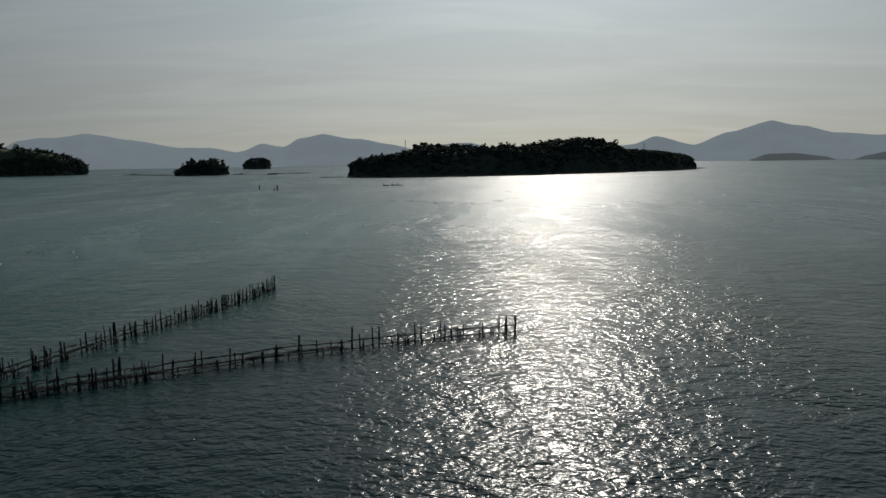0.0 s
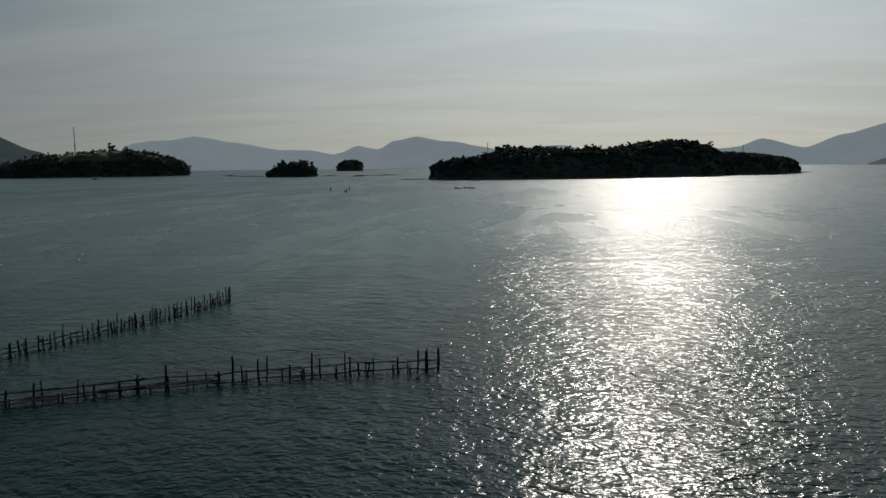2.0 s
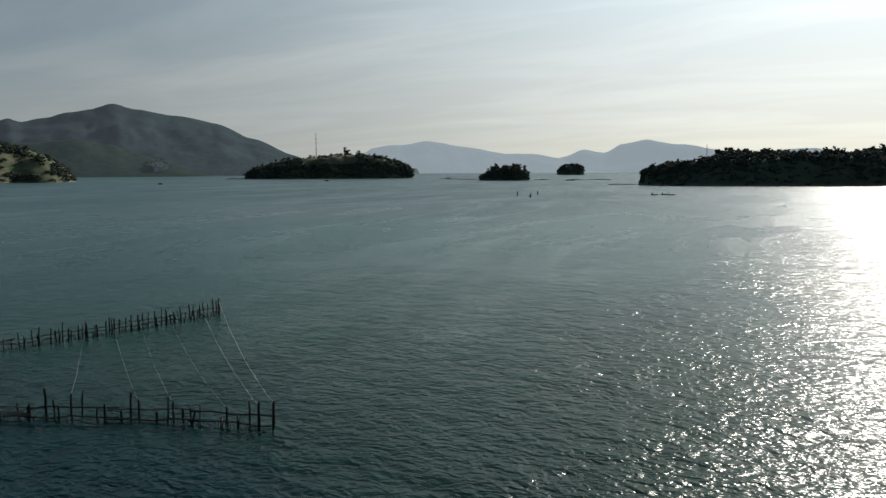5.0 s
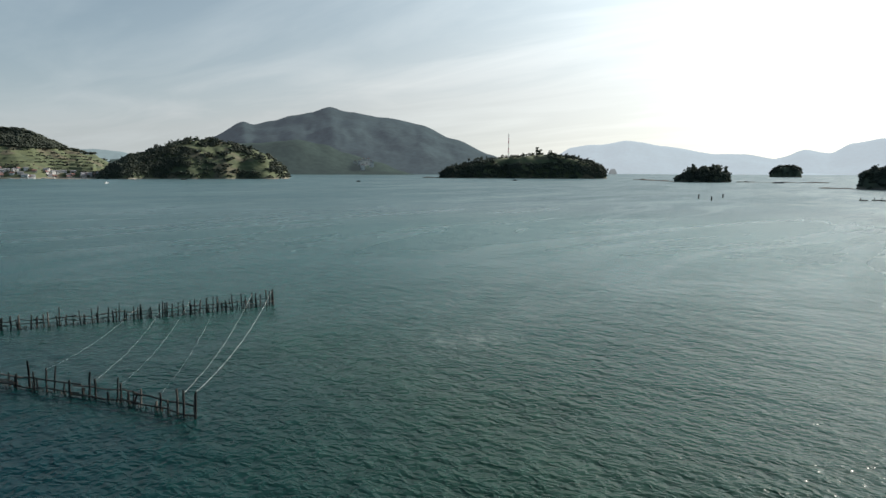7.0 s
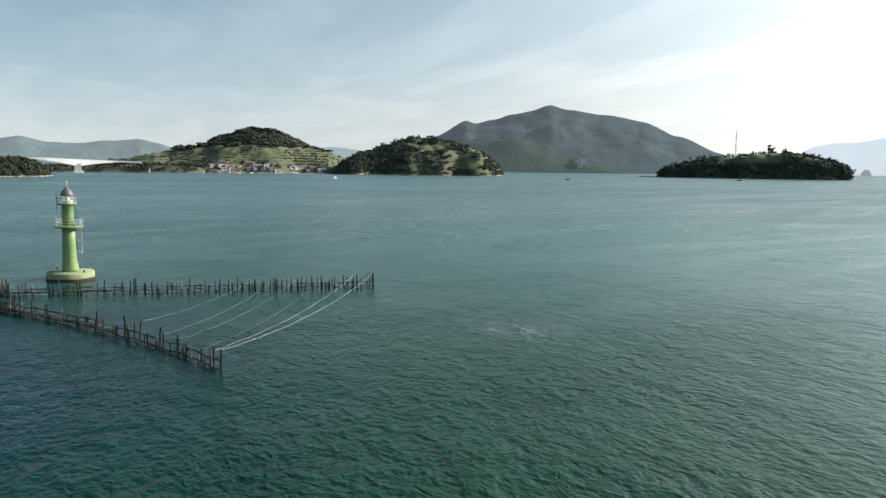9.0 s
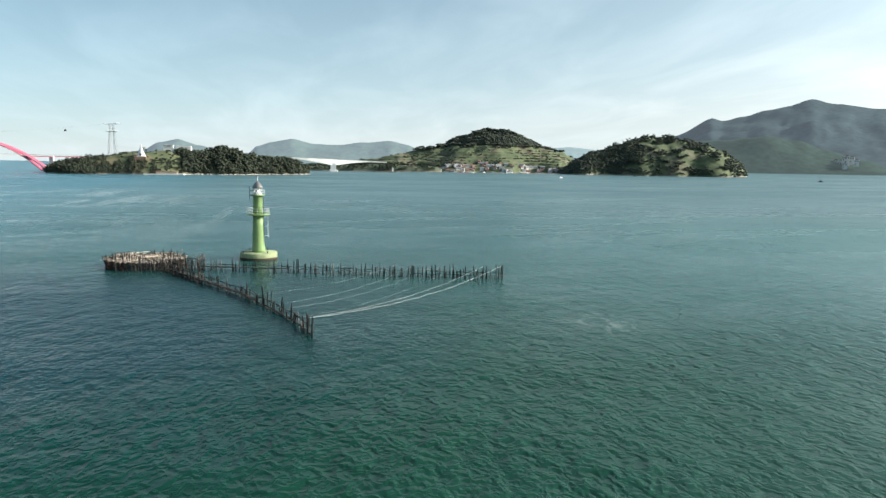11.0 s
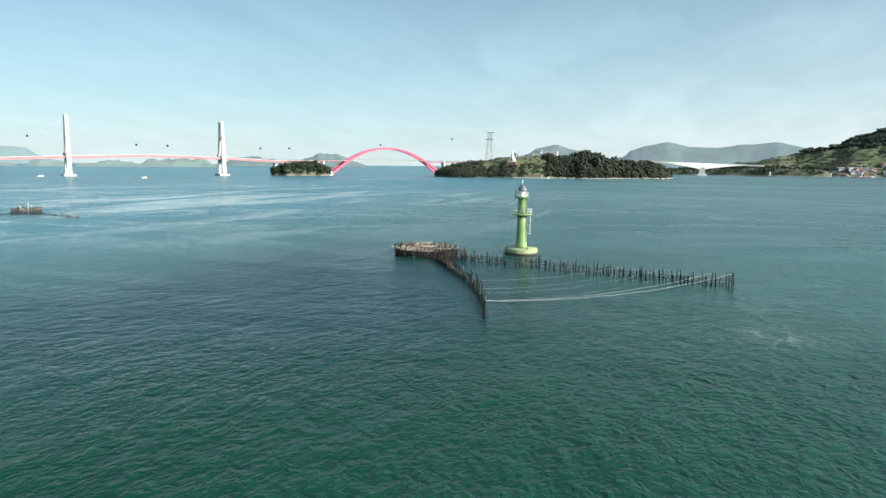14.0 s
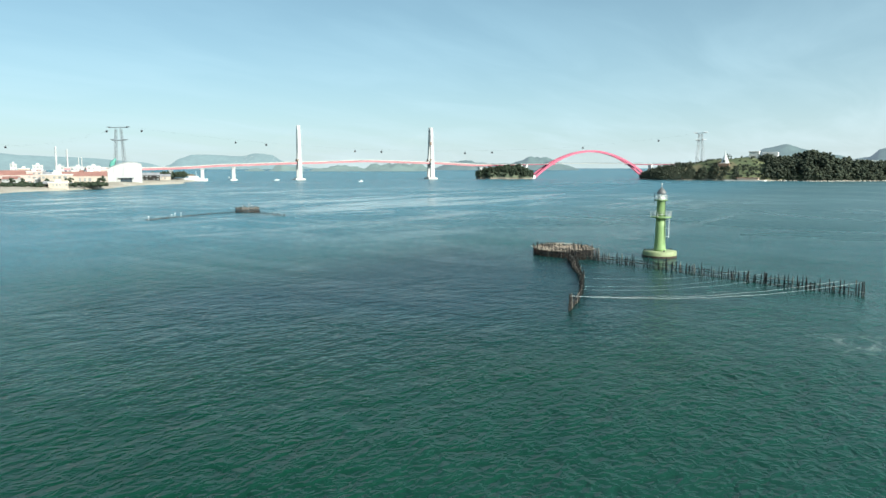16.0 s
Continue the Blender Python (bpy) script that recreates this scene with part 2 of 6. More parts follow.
    # greyed on the +y side in place of bright sky reflected off wave faces
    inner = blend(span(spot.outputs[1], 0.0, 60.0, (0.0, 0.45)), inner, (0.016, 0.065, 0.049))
    # weed: a dark patch painted in for weaker sky reflection near the weir
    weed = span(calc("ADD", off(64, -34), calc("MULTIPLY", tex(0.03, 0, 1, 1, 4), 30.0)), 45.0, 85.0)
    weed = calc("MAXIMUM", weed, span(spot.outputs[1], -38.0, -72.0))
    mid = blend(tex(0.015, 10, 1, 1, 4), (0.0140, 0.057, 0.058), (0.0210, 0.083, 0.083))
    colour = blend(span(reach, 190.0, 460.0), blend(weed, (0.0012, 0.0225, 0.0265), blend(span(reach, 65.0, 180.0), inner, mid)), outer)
    # paler, bluer water towards the town
    colour = blend(span(calc("ADD", spot.outputs[1], calc("MULTIPLY", tex(0.012, 30, 1, 1, 4), 60.0)), -20.0, -130.0, (0.0, 0.8)), colour, (0.050, 0.150, 0.192))
    # paler patch off the weir's seaward end
    pale_patch = span(calc("ADD", off(10, 200), calc("MULTIPLY", tex(0.012, 0, 1, 1, 4), 80.0)), 205.0, 90.0)
    colour = blend(calc("MULTIPLY", pale_patch, 0.7), colour, (0.060, 0.150, 0.148))
    # base colour raised on crests and lowered in troughs, for light through thin water
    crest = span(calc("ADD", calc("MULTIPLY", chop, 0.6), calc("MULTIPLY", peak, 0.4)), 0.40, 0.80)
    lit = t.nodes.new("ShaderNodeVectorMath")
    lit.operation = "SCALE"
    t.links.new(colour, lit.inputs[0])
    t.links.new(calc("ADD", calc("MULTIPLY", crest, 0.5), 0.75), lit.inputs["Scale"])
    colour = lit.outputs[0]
    # drifting lines of foam along the current, and a swirl of foam by the weir
    line = crest_of(tex(0.008, 62, 1.9, 0.42, 3, 1.4))
    scum = calc("MULTIPLY", span(line, 0.92, 1.0), span(tex(0.35, 20, 1, 1, 4, 0.5), 0.45, 0.62))
    swirl = calc("MULTIPLY", span(off(71, 51), 9.0, 2.0), span(tex(0.25, 0, 1, 1, 5, 2.5), 0.48, 0.64))
    scum = calc("ADD", calc("MULTIPLY", scum, race_zone), calc("MULTIPLY", race_line, 0.5))
    foam = calc("MINIMUM", calc("ADD", calc("MULTIPLY", scum, 0.7), calc("MULTIPLY", swirl, 0.25)), 1.0)
    colour = blend(foam, colour, (0.42, 0.46, 0.44))
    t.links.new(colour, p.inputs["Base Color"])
    # the strait by the town lies in the lee
    open_sea = calc("MULTIPLY", open_sea, span(spot.outputs[1], -350.0, 0.0, (0.1, 1.0)))
    # wavelets too small to see: finer chop in the gusts and out in the open strait
    rough = calc("ADD", 0.25, calc("ADD", calc("MULTIPLY", open_sea, 0.10), calc("MULTIPLY", calc("MULTIPLY", wind, open_sea), 0.08)))
    t.links.new(calc("MULTIPLY", rough, span(still, 0.0, 1.0, (0.5, 1.0))), p.inputs["Roughness"])
    return m


M_SEA = sea_material()
M_LEAF = material("evergreen_foliage", (0.050, 0.074, 0.052), (0.096, 0.118, 0.076), 0.05, 0.8, fine=5, random_island=0.4, spec=0.1)
# lighter leaf copy for the far islands; its paleness stands in for haze
M_HAZE_LEAF = material("haze_paled_foliage", (0.100, 0.120, 0.098), (0.146, 0.166, 0.128), 0.04, 0.8, fine=5, random_island=0.3, spec=0.1)
M_OAK = material("evergreen_oak_foliage", (0.064, 0.082, 0.062), (0.128, 0.142, 0.100), 0.05, 0.8, fine=5, random_island=0.55, spec=0.1)
for leaf in (M_LEAF, M_OAK, M_HAZE_LEAF):
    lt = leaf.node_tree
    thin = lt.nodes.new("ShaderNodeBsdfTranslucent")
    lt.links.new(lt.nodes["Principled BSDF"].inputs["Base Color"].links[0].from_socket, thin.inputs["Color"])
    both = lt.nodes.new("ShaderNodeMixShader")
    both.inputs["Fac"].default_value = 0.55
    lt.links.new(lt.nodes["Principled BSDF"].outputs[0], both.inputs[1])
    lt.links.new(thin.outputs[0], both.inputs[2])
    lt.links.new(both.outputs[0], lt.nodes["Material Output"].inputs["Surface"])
M_BARK = material("bark", (0.05, 0.035, 0.025), (0.10, 0.075, 0.055), 0.8, 0.9)
M_WOODED = zoned("wooded_ground", ((0.10, 0.085, 0.065), (0.24, 0.21, 0.17)), ((0.060, 0.075, 0.050), (0.095, 0.110, 0.070)), 3.2, 1.2)
M_MEADOW = zoned("meadow_ground", ((0.14, 0.12, 0.095), (0.34, 0.30, 0.24)), ((0.062, 0.080, 0.040), (0.112, 0.124, 0.062)), 3.2, 1.2,
                 (0.145, 0.130, 0.075), 0.0)
M_FIELD = zoned("field_ground", ((0.14, 0.12, 0.095), (0.34, 0.30, 0.24)), ((0.070, 0.090, 0.048), (0.104, 0.124, 0.062)), 3.2, 1.2, (0.122, 0.114, 0.074), -0.01)
M_PALE_ROCK = material("pale_shore_rock", (0.20, 0.18, 0.15), (0.46, 0.42, 0.36), 0.4, 0.9, 0.2, random_island=0.5)
M_ROCK = material("shore_rock", (0.07, 0.06, 0.05), (0.22, 0.19, 0.16), 0.2, 0.9, 0.3)
M_POST = material("weathered_post", (0.006, 0.0065, 0.006), (0.026, 0.025, 0.023), 0.9, 0.85, 0.02, random_object=0.7, stretch3=(3, 3, 0.6))
M_BAMBOO = material("bleached_bamboo", (0.28, 0.215, 0.165), (0.62, 0.53, 0.43), 0.7, 0.8, 0.01, random_object=0.9)
M_TRAP_WALL = material("red_brown_wattle", (0.026, 0.014, 0.010), (0.105, 0.054, 0.036), 1.2, 0.8, 0.02, random_island=0.8)
M_DRIFT = material("grey_driftwood", (0.06, 0.052, 0.044), (0.19, 0.165, 0.14), 0.9, 0.85, 0.02, random_object=0.7, stretch3=(3, 3, 0.6))
M_WATTLE = material("wet_wattle", (0.014, 0.010, 0.008), (0.075, 0.046, 0.032), 1.2, 0.8, 0.02, random_island=0.8)
M_ROPE = material("white_rope", (0.34, 0.35, 0.34), (0.52, 0.52, 0.50), 2.0, 0.9)
M_GREEN = material("green_paint", (0.175, 0.270, 0.105), (0.235, 0.340, 0.150), 0.5, 0.45, 0.004, stretch3=(1, 1, 0.4))
M_GREEN_STAINED = material("stained_green_paint", (0.17, 0.21, 0.10), (0.33, 0.37, 0.21), 0.6, 0.65, 0.01)
M_WHITE = material("white_paint", (0.48, 0.49, 0.48), (0.66, 0.66, 0.64), 0.08, 0.5, stretch3=(1, 1, 0.3))
M_DOME = material("grey_metal_roof", (0.10, 0.10, 0.10), (0.19, 0.19, 0.19), 1.2, 0.55, metal=0.3)
M_RED = material("red_paint", (0.36, 0.070, 0.125), (0.46, 0.110, 0.170), 0.05, 0.6)
# girder red lightened to pink in place of the haze before it
M_PINK = material("haze_paled_red_paint", (0.40, 0.175, 0.190), (0.50, 0.245, 0.255), 0.05, 0.7)
M_CONCRETE = material("concrete", (0.42, 0.41, 0.38), (0.60, 0.58, 0.54), 0.08, 0.85, stretch3=(1, 1, 0.4))
M_DARK = material("dark_metal", (0.02, 0.02, 0.022), (0.05, 0.05, 0.055), 1.0, 0.5, metal=0.3)
M_STEEL = material("galvanised_steel", (0.26, 0.27, 0.28), (0.40, 0.41, 0.42), 0.5, 0.55, metal=0.2)
M_GIRDER = material("weathered_tower_steel", (0.07, 0.08, 0.085), (0.13, 0.14, 0.145), 0.5, 0.6)
M_SAND = material("beach_sand", (0.28, 0.25, 0.20), (0.42, 0.38, 0.32), 0.05, 0.95)
M_ROOF_RED = material("red_roof", (0.20, 0.10, 0.085), (0.30, 0.155, 0.13), 0.2, 0.8)
M_ROOF_GREY = material("grey_roof", (0.16, 0.16, 0.17), (0.28, 0.28, 0.29), 0.2, 0.8)
M_WALL_CREAM = material("cream_wall", (0.32, 0.27, 0.22), (0.44, 0.38, 0.32), 0.15, 0.85)
M_TEAL = material("teal_paint", (0.06, 0.22, 0.18), (0.11, 0.30, 0.25), 0.3, 0.5)
M_WALL_PINK = material("pale_pink_wall", (0.36, 0.27, 0.24), (0.48, 0.38, 0.34), 0.12, 0.85)
M_PALE = material("pale_concrete", (0.34, 0.34, 0.335), (0.46, 0.46, 0.45), 0.06, 0.75, stretch3=(1, 1, 0.3))
M_CLAD = material("hall_cladding", (0.28, 0.285, 0.28), (0.42, 0.425, 0.41), 0.12, 0.6, stretch3=(1, 1, 0.15))
M_RUST = material("rusty_cradle", (0.16, 0.10, 0.07), (0.26, 0.18, 0.13), 0.5, 0.9)
M_PANE = material("dull_window", (0.12, 0.13, 0.13), (0.24, 0.25, 0.25), 0.5, 0.3, spec=0.5, random_object=0.8)
M_GLASS = material("window_glass", (0.02, 0.03, 0.04), (0.05, 0.07, 0.08), 0.5, 0.08, spec=0.6)
# haze put in as emission, strongest on the ranges towards the sun
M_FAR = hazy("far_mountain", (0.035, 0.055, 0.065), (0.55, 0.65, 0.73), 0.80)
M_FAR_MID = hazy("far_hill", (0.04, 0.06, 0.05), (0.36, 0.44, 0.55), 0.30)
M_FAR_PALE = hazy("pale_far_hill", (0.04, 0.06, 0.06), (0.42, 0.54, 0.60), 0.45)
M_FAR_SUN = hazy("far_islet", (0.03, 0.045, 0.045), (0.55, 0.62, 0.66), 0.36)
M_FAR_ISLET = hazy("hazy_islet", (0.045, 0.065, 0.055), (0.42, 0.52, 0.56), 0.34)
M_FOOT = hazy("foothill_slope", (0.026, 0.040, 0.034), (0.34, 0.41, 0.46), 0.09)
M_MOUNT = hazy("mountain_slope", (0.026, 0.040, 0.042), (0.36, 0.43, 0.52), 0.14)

lantern_glass = bpy.data.materials.new("lantern_glass")
lantern_glass.use_nodes = True
gp = lantern_glass.node_tree.nodes["Principled BSDF"]
gp.inputs["Base Color"].default_value = (0.9, 0.95, 0.93, 1)
gp.inputs["Transmission Weight"].default_value, gp.inputs["Roughness"].default_value = 0.85, 0.05


# ---- building helpers ----
def mesh_of(name, verts, faces, mat, smooth=False):
    me = bpy.data.meshes.new(name)
    me.from_pydata(verts, [], faces)
    me.materials.append(mat)
    if smooth:
        me.polygons.foreach_set("use_smooth", [True] * len(me.polygons))
    me.update()
    return me


def part(name, geo, mat, parent=None, label="", smooth=False):
    """geo: (verts, faces), or a mesh that several parts share."""
    me = geo if isinstance(geo, bpy.types.Mesh) else mesh_of(name, geo[0], geo[1], mat, smooth)
    ob = new(name, me)
    if parent:
        ob.parent = parent
    if label:
        tagged(ob, label)
    return ob


def empty(name, m=None, **tags):
    ob = new(name)
    ob.empty_display_size = 0.5
    if m is not None:
        ob.matrix_world = m
    return tagged(ob, **tags)


def join(*geos):
    vs, fs = [], []
    for v, f in geos:
        k = len(vs)
        vs += [tuple(p) for p in v]
        fs += [tuple(i + k for i in q) for q in f]
    return vs, fs


def box(x0, x1, y0, y1, z0, z1, b=0.0):
    """A block; b cuts its upright and top edges."""
    if b <= 0:
        v = [(x, y, z) for z in (z0, z1) for x, y in ((x0, y0), (x1, y0), (x1, y1), (x0, y1))]
        return v, [(3, 2, 1, 0), (4, 5, 6, 7)] + [(i, (i + 1) % 4, 4 + (i + 1) % 4, 4 + i) for i in range(4)]
    rings = []
    for z, c in ((z0, 0), (z1 - b, 0), (z1, b)):
        r = [(x0 + b, y0 + c), (x1 - b, y0 + c), (x1 - c, y0 + b), (x1 - c, y1 - b), (x1 - b, y1 - c), (x0 + b, y1 - c), (x0 + c, y1 - b), (x0 + c, y0 + b)]
        rings.append([(x, y, z) for x, y in r])
    return loft(rings)


def loft(rings, close=True):
    n, v, f = len(rings[0]), [p for r in rings for p in r], []
    for k in range(len(rings) - 1):
        for i in range(n):
            j = (i + 1) % n
            f.append((k * n + i, k * n + j, (k + 1) * n + j, (k + 1) * n + i))
    if close:
        f += [tuple(reversed(range(n))), tuple((len(rings) - 1) * n + i for i in range(n))]
    return v, f


def lathe(profile, n=24):
    return loft([[(r * math.cos(2 * math.pi * i / n), r * math.sin(2 * math.pi * i / n), z) for i in range(n)] for r, z in profile])


def rod(a, b, r0, r1=None, n=6):
    """A straight tapered bar between two points."""
    a, b = Vector(a), Vector(b)
    r1 = r0 if r1 is None else r1
    q = (b - a).to_track_quat("Z", "Y")
    rings = []
    for p, r in ((a, r0), (b, r1)):
        rings.append([tuple(p + q @ Vector((r * math.cos(2 * math.pi * i / n), r * math.sin(2 * math.pi * i / n), 0))) for i in range(n)])
    return loft(rings)


def tube(points, r, n=6):
    pts = [Vector(p) for p in points]
    rings = []
    for k, p in enumerate(pts):
        d = pts[min(k + 1, len(pts) - 1)] - pts[max(k - 1, 0)]
        q = d.to_track_quat("Z", "Y")
        rings.append([tuple(p + q @ Vector((r * math.cos(2 * math.pi * i / n), r * math.sin(2 * math.pi * i / n), 0))) for i in range(n)])
    return loft(rings)


def along(points, s):
    """The place and heading at the share s of a line of plan points."""
    pts = [Vector(p) for p in points]
    runs = [(b - a).length for a, b in zip(pts, pts[1:])]
    d = s * sum(runs)
    for (a, b), run in zip(zip(pts, pts[1:]), runs):
        if d <= run or b is pts[-1]:
            return a + (b - a) * (d / run), (b - a).normalized()
        d -= run


# ---- sea ----
def sea():
    n, v, f = 96, [(0.0, 0.0, 0.0)], []
    rings = (60, 150, 350, 800, 1800, 3600, 6200)
    for r in rings:
        v += [(110 + r * math.cos(2 * math.pi * i / n), r * math.sin(2 * math.pi * i / n), 0) for i in range(n)]
    v[0] = (110.0, 0.0, 0.0)
    f += [(0, 1 + i, 1 + (i + 1) % n) for i in range(n)]
    for k in range(len(rings) - 1):
        f += [(1 + k * n + i, 1 + (k + 1) * n + i, 1 + (k + 1) * n + (i + 1) % n, 1 + k * n + (i + 1) % n) for i in range(n)]
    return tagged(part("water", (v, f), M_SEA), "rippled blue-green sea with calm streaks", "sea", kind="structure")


sea()


# ---- distant mountains ----
def interp(table, x):
    xs, ys = zip(*table)
    x = min(max(x, xs[0]), xs[-1])
    for i in range(len(xs) - 1):
        if x <= xs[i + 1]:
            k = (x - xs[i]) / (xs[i + 1] - xs[i])
            k = k * k * (3 - 2 * k) * 0.6 + k * 0.4
            return ys[i] + (ys[i + 1] - ys[i]) * k
    return ys[-1]


def ridge(name, eye, dist, table, depth, mat, label, rough=0.05, seed=0, category="mountain", grain=260):
    """A mountain range: (bearing, height) along its crest, with spurs and gullies down to the sea."""
    b0, b1 = table[0][0], table[-1][0]
    n, m = max(24, int(abs(b1 - b0) / 360 * 2 * math.pi * dist / (14 if grain > 100 else 6))), max(12, int(depth / 26))
    v, f = [], []
    for i in range(n + 1):
        b = b0 + (b1 - b0) * i / n
        h = interp(table, b) if b1 > b0 else interp([(-x, y) for x, y in table], -b)
        w = (-math.sin(radians(b)), math.cos(radians(b)))
        for j in range(m + 1):
            s = j / m * 1.6 - 1          # -1 at the near foot, 0 at the crest, 0.6 behind
            d = dist + s * depth
            x, y = eye[0] + w[0] * d, eye[1] + w[1] * d
            q = 1 - abs(s) ** 1.15
            g = noise.fractal(Vector((x / grain + seed, y / grain, 0)), 1.0, 2.0, 5)
            z = h * q + g * h * (0.15 * (1 - abs(q * 2 - 1)) + rough * q)
            v.append((x, y, max(z, -1.0) - (2.0 if q <= 0.01 else 0)))
    for i in range(n):
        for j in range(m):
            a = i * (m + 1) + j
            f.append((a, a + m + 1, a + m + 2, a + 1))
    return tagged(part(name, (v, f), mat, smooth=True), label, category, kind="structure")


EYE_A, EYE_B, EYE_C, EYE_D = (65, -82), (132, -20), (161, 10), (174, 58)
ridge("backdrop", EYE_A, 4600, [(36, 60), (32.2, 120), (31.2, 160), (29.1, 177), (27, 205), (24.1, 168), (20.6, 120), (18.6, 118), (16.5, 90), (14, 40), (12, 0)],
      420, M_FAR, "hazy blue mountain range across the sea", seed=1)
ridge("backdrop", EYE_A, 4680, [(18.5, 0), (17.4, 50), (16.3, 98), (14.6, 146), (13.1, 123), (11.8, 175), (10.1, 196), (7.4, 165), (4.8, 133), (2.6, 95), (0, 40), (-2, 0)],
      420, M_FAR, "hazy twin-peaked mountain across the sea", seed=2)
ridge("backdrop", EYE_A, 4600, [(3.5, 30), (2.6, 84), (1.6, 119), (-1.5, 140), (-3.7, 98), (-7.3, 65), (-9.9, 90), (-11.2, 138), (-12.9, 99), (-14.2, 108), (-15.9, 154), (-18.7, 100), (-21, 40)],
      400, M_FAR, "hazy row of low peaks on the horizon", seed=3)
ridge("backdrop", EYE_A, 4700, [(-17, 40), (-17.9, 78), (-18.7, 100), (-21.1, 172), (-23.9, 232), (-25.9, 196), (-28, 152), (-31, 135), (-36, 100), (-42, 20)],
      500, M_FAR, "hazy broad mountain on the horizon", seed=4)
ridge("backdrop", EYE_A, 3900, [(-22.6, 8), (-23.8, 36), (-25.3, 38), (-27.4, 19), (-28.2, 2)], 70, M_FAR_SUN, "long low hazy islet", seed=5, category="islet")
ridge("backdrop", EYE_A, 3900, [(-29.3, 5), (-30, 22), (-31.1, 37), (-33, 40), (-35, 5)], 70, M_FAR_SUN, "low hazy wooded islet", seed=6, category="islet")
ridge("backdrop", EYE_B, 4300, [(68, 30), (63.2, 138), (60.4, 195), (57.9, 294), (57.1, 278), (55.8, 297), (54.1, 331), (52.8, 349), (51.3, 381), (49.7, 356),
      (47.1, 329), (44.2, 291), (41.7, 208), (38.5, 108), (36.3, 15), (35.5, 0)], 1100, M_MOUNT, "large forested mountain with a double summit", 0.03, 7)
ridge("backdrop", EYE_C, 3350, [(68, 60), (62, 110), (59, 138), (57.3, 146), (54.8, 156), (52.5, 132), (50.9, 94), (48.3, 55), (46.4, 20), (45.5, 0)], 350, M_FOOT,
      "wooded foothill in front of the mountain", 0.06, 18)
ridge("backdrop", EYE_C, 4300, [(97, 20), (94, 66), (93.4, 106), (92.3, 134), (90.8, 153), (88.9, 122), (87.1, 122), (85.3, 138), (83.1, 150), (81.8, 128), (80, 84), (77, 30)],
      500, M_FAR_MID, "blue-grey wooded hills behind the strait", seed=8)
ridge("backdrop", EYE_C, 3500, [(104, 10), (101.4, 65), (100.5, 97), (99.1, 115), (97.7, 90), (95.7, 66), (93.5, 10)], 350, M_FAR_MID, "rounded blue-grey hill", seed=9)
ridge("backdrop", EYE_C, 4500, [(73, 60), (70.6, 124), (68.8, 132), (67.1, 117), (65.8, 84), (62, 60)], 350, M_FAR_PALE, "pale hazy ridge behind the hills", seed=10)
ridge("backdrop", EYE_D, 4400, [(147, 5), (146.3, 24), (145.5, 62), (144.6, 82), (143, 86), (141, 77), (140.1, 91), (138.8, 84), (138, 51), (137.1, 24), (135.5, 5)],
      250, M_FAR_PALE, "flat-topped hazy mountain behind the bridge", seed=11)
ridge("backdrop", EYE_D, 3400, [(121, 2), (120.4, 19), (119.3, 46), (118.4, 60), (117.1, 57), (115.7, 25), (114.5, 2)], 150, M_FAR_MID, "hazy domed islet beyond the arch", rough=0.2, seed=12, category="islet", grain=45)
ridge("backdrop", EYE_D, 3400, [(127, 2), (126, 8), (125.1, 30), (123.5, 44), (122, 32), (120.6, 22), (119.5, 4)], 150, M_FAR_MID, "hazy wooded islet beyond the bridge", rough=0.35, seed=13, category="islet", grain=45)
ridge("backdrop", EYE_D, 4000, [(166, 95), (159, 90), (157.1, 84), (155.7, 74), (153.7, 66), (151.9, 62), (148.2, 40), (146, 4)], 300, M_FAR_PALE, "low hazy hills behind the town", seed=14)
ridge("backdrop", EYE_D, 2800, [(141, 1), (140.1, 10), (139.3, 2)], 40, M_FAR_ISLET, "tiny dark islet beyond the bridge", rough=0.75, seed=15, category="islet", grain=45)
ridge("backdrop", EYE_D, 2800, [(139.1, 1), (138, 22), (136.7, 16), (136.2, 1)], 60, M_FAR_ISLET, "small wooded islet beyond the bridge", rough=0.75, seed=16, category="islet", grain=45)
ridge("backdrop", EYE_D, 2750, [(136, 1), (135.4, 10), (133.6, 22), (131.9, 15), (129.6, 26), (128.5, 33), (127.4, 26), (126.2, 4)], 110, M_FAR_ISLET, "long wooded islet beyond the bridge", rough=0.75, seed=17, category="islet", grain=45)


# ---- trees ----
rng = np.random.default_rng(5)


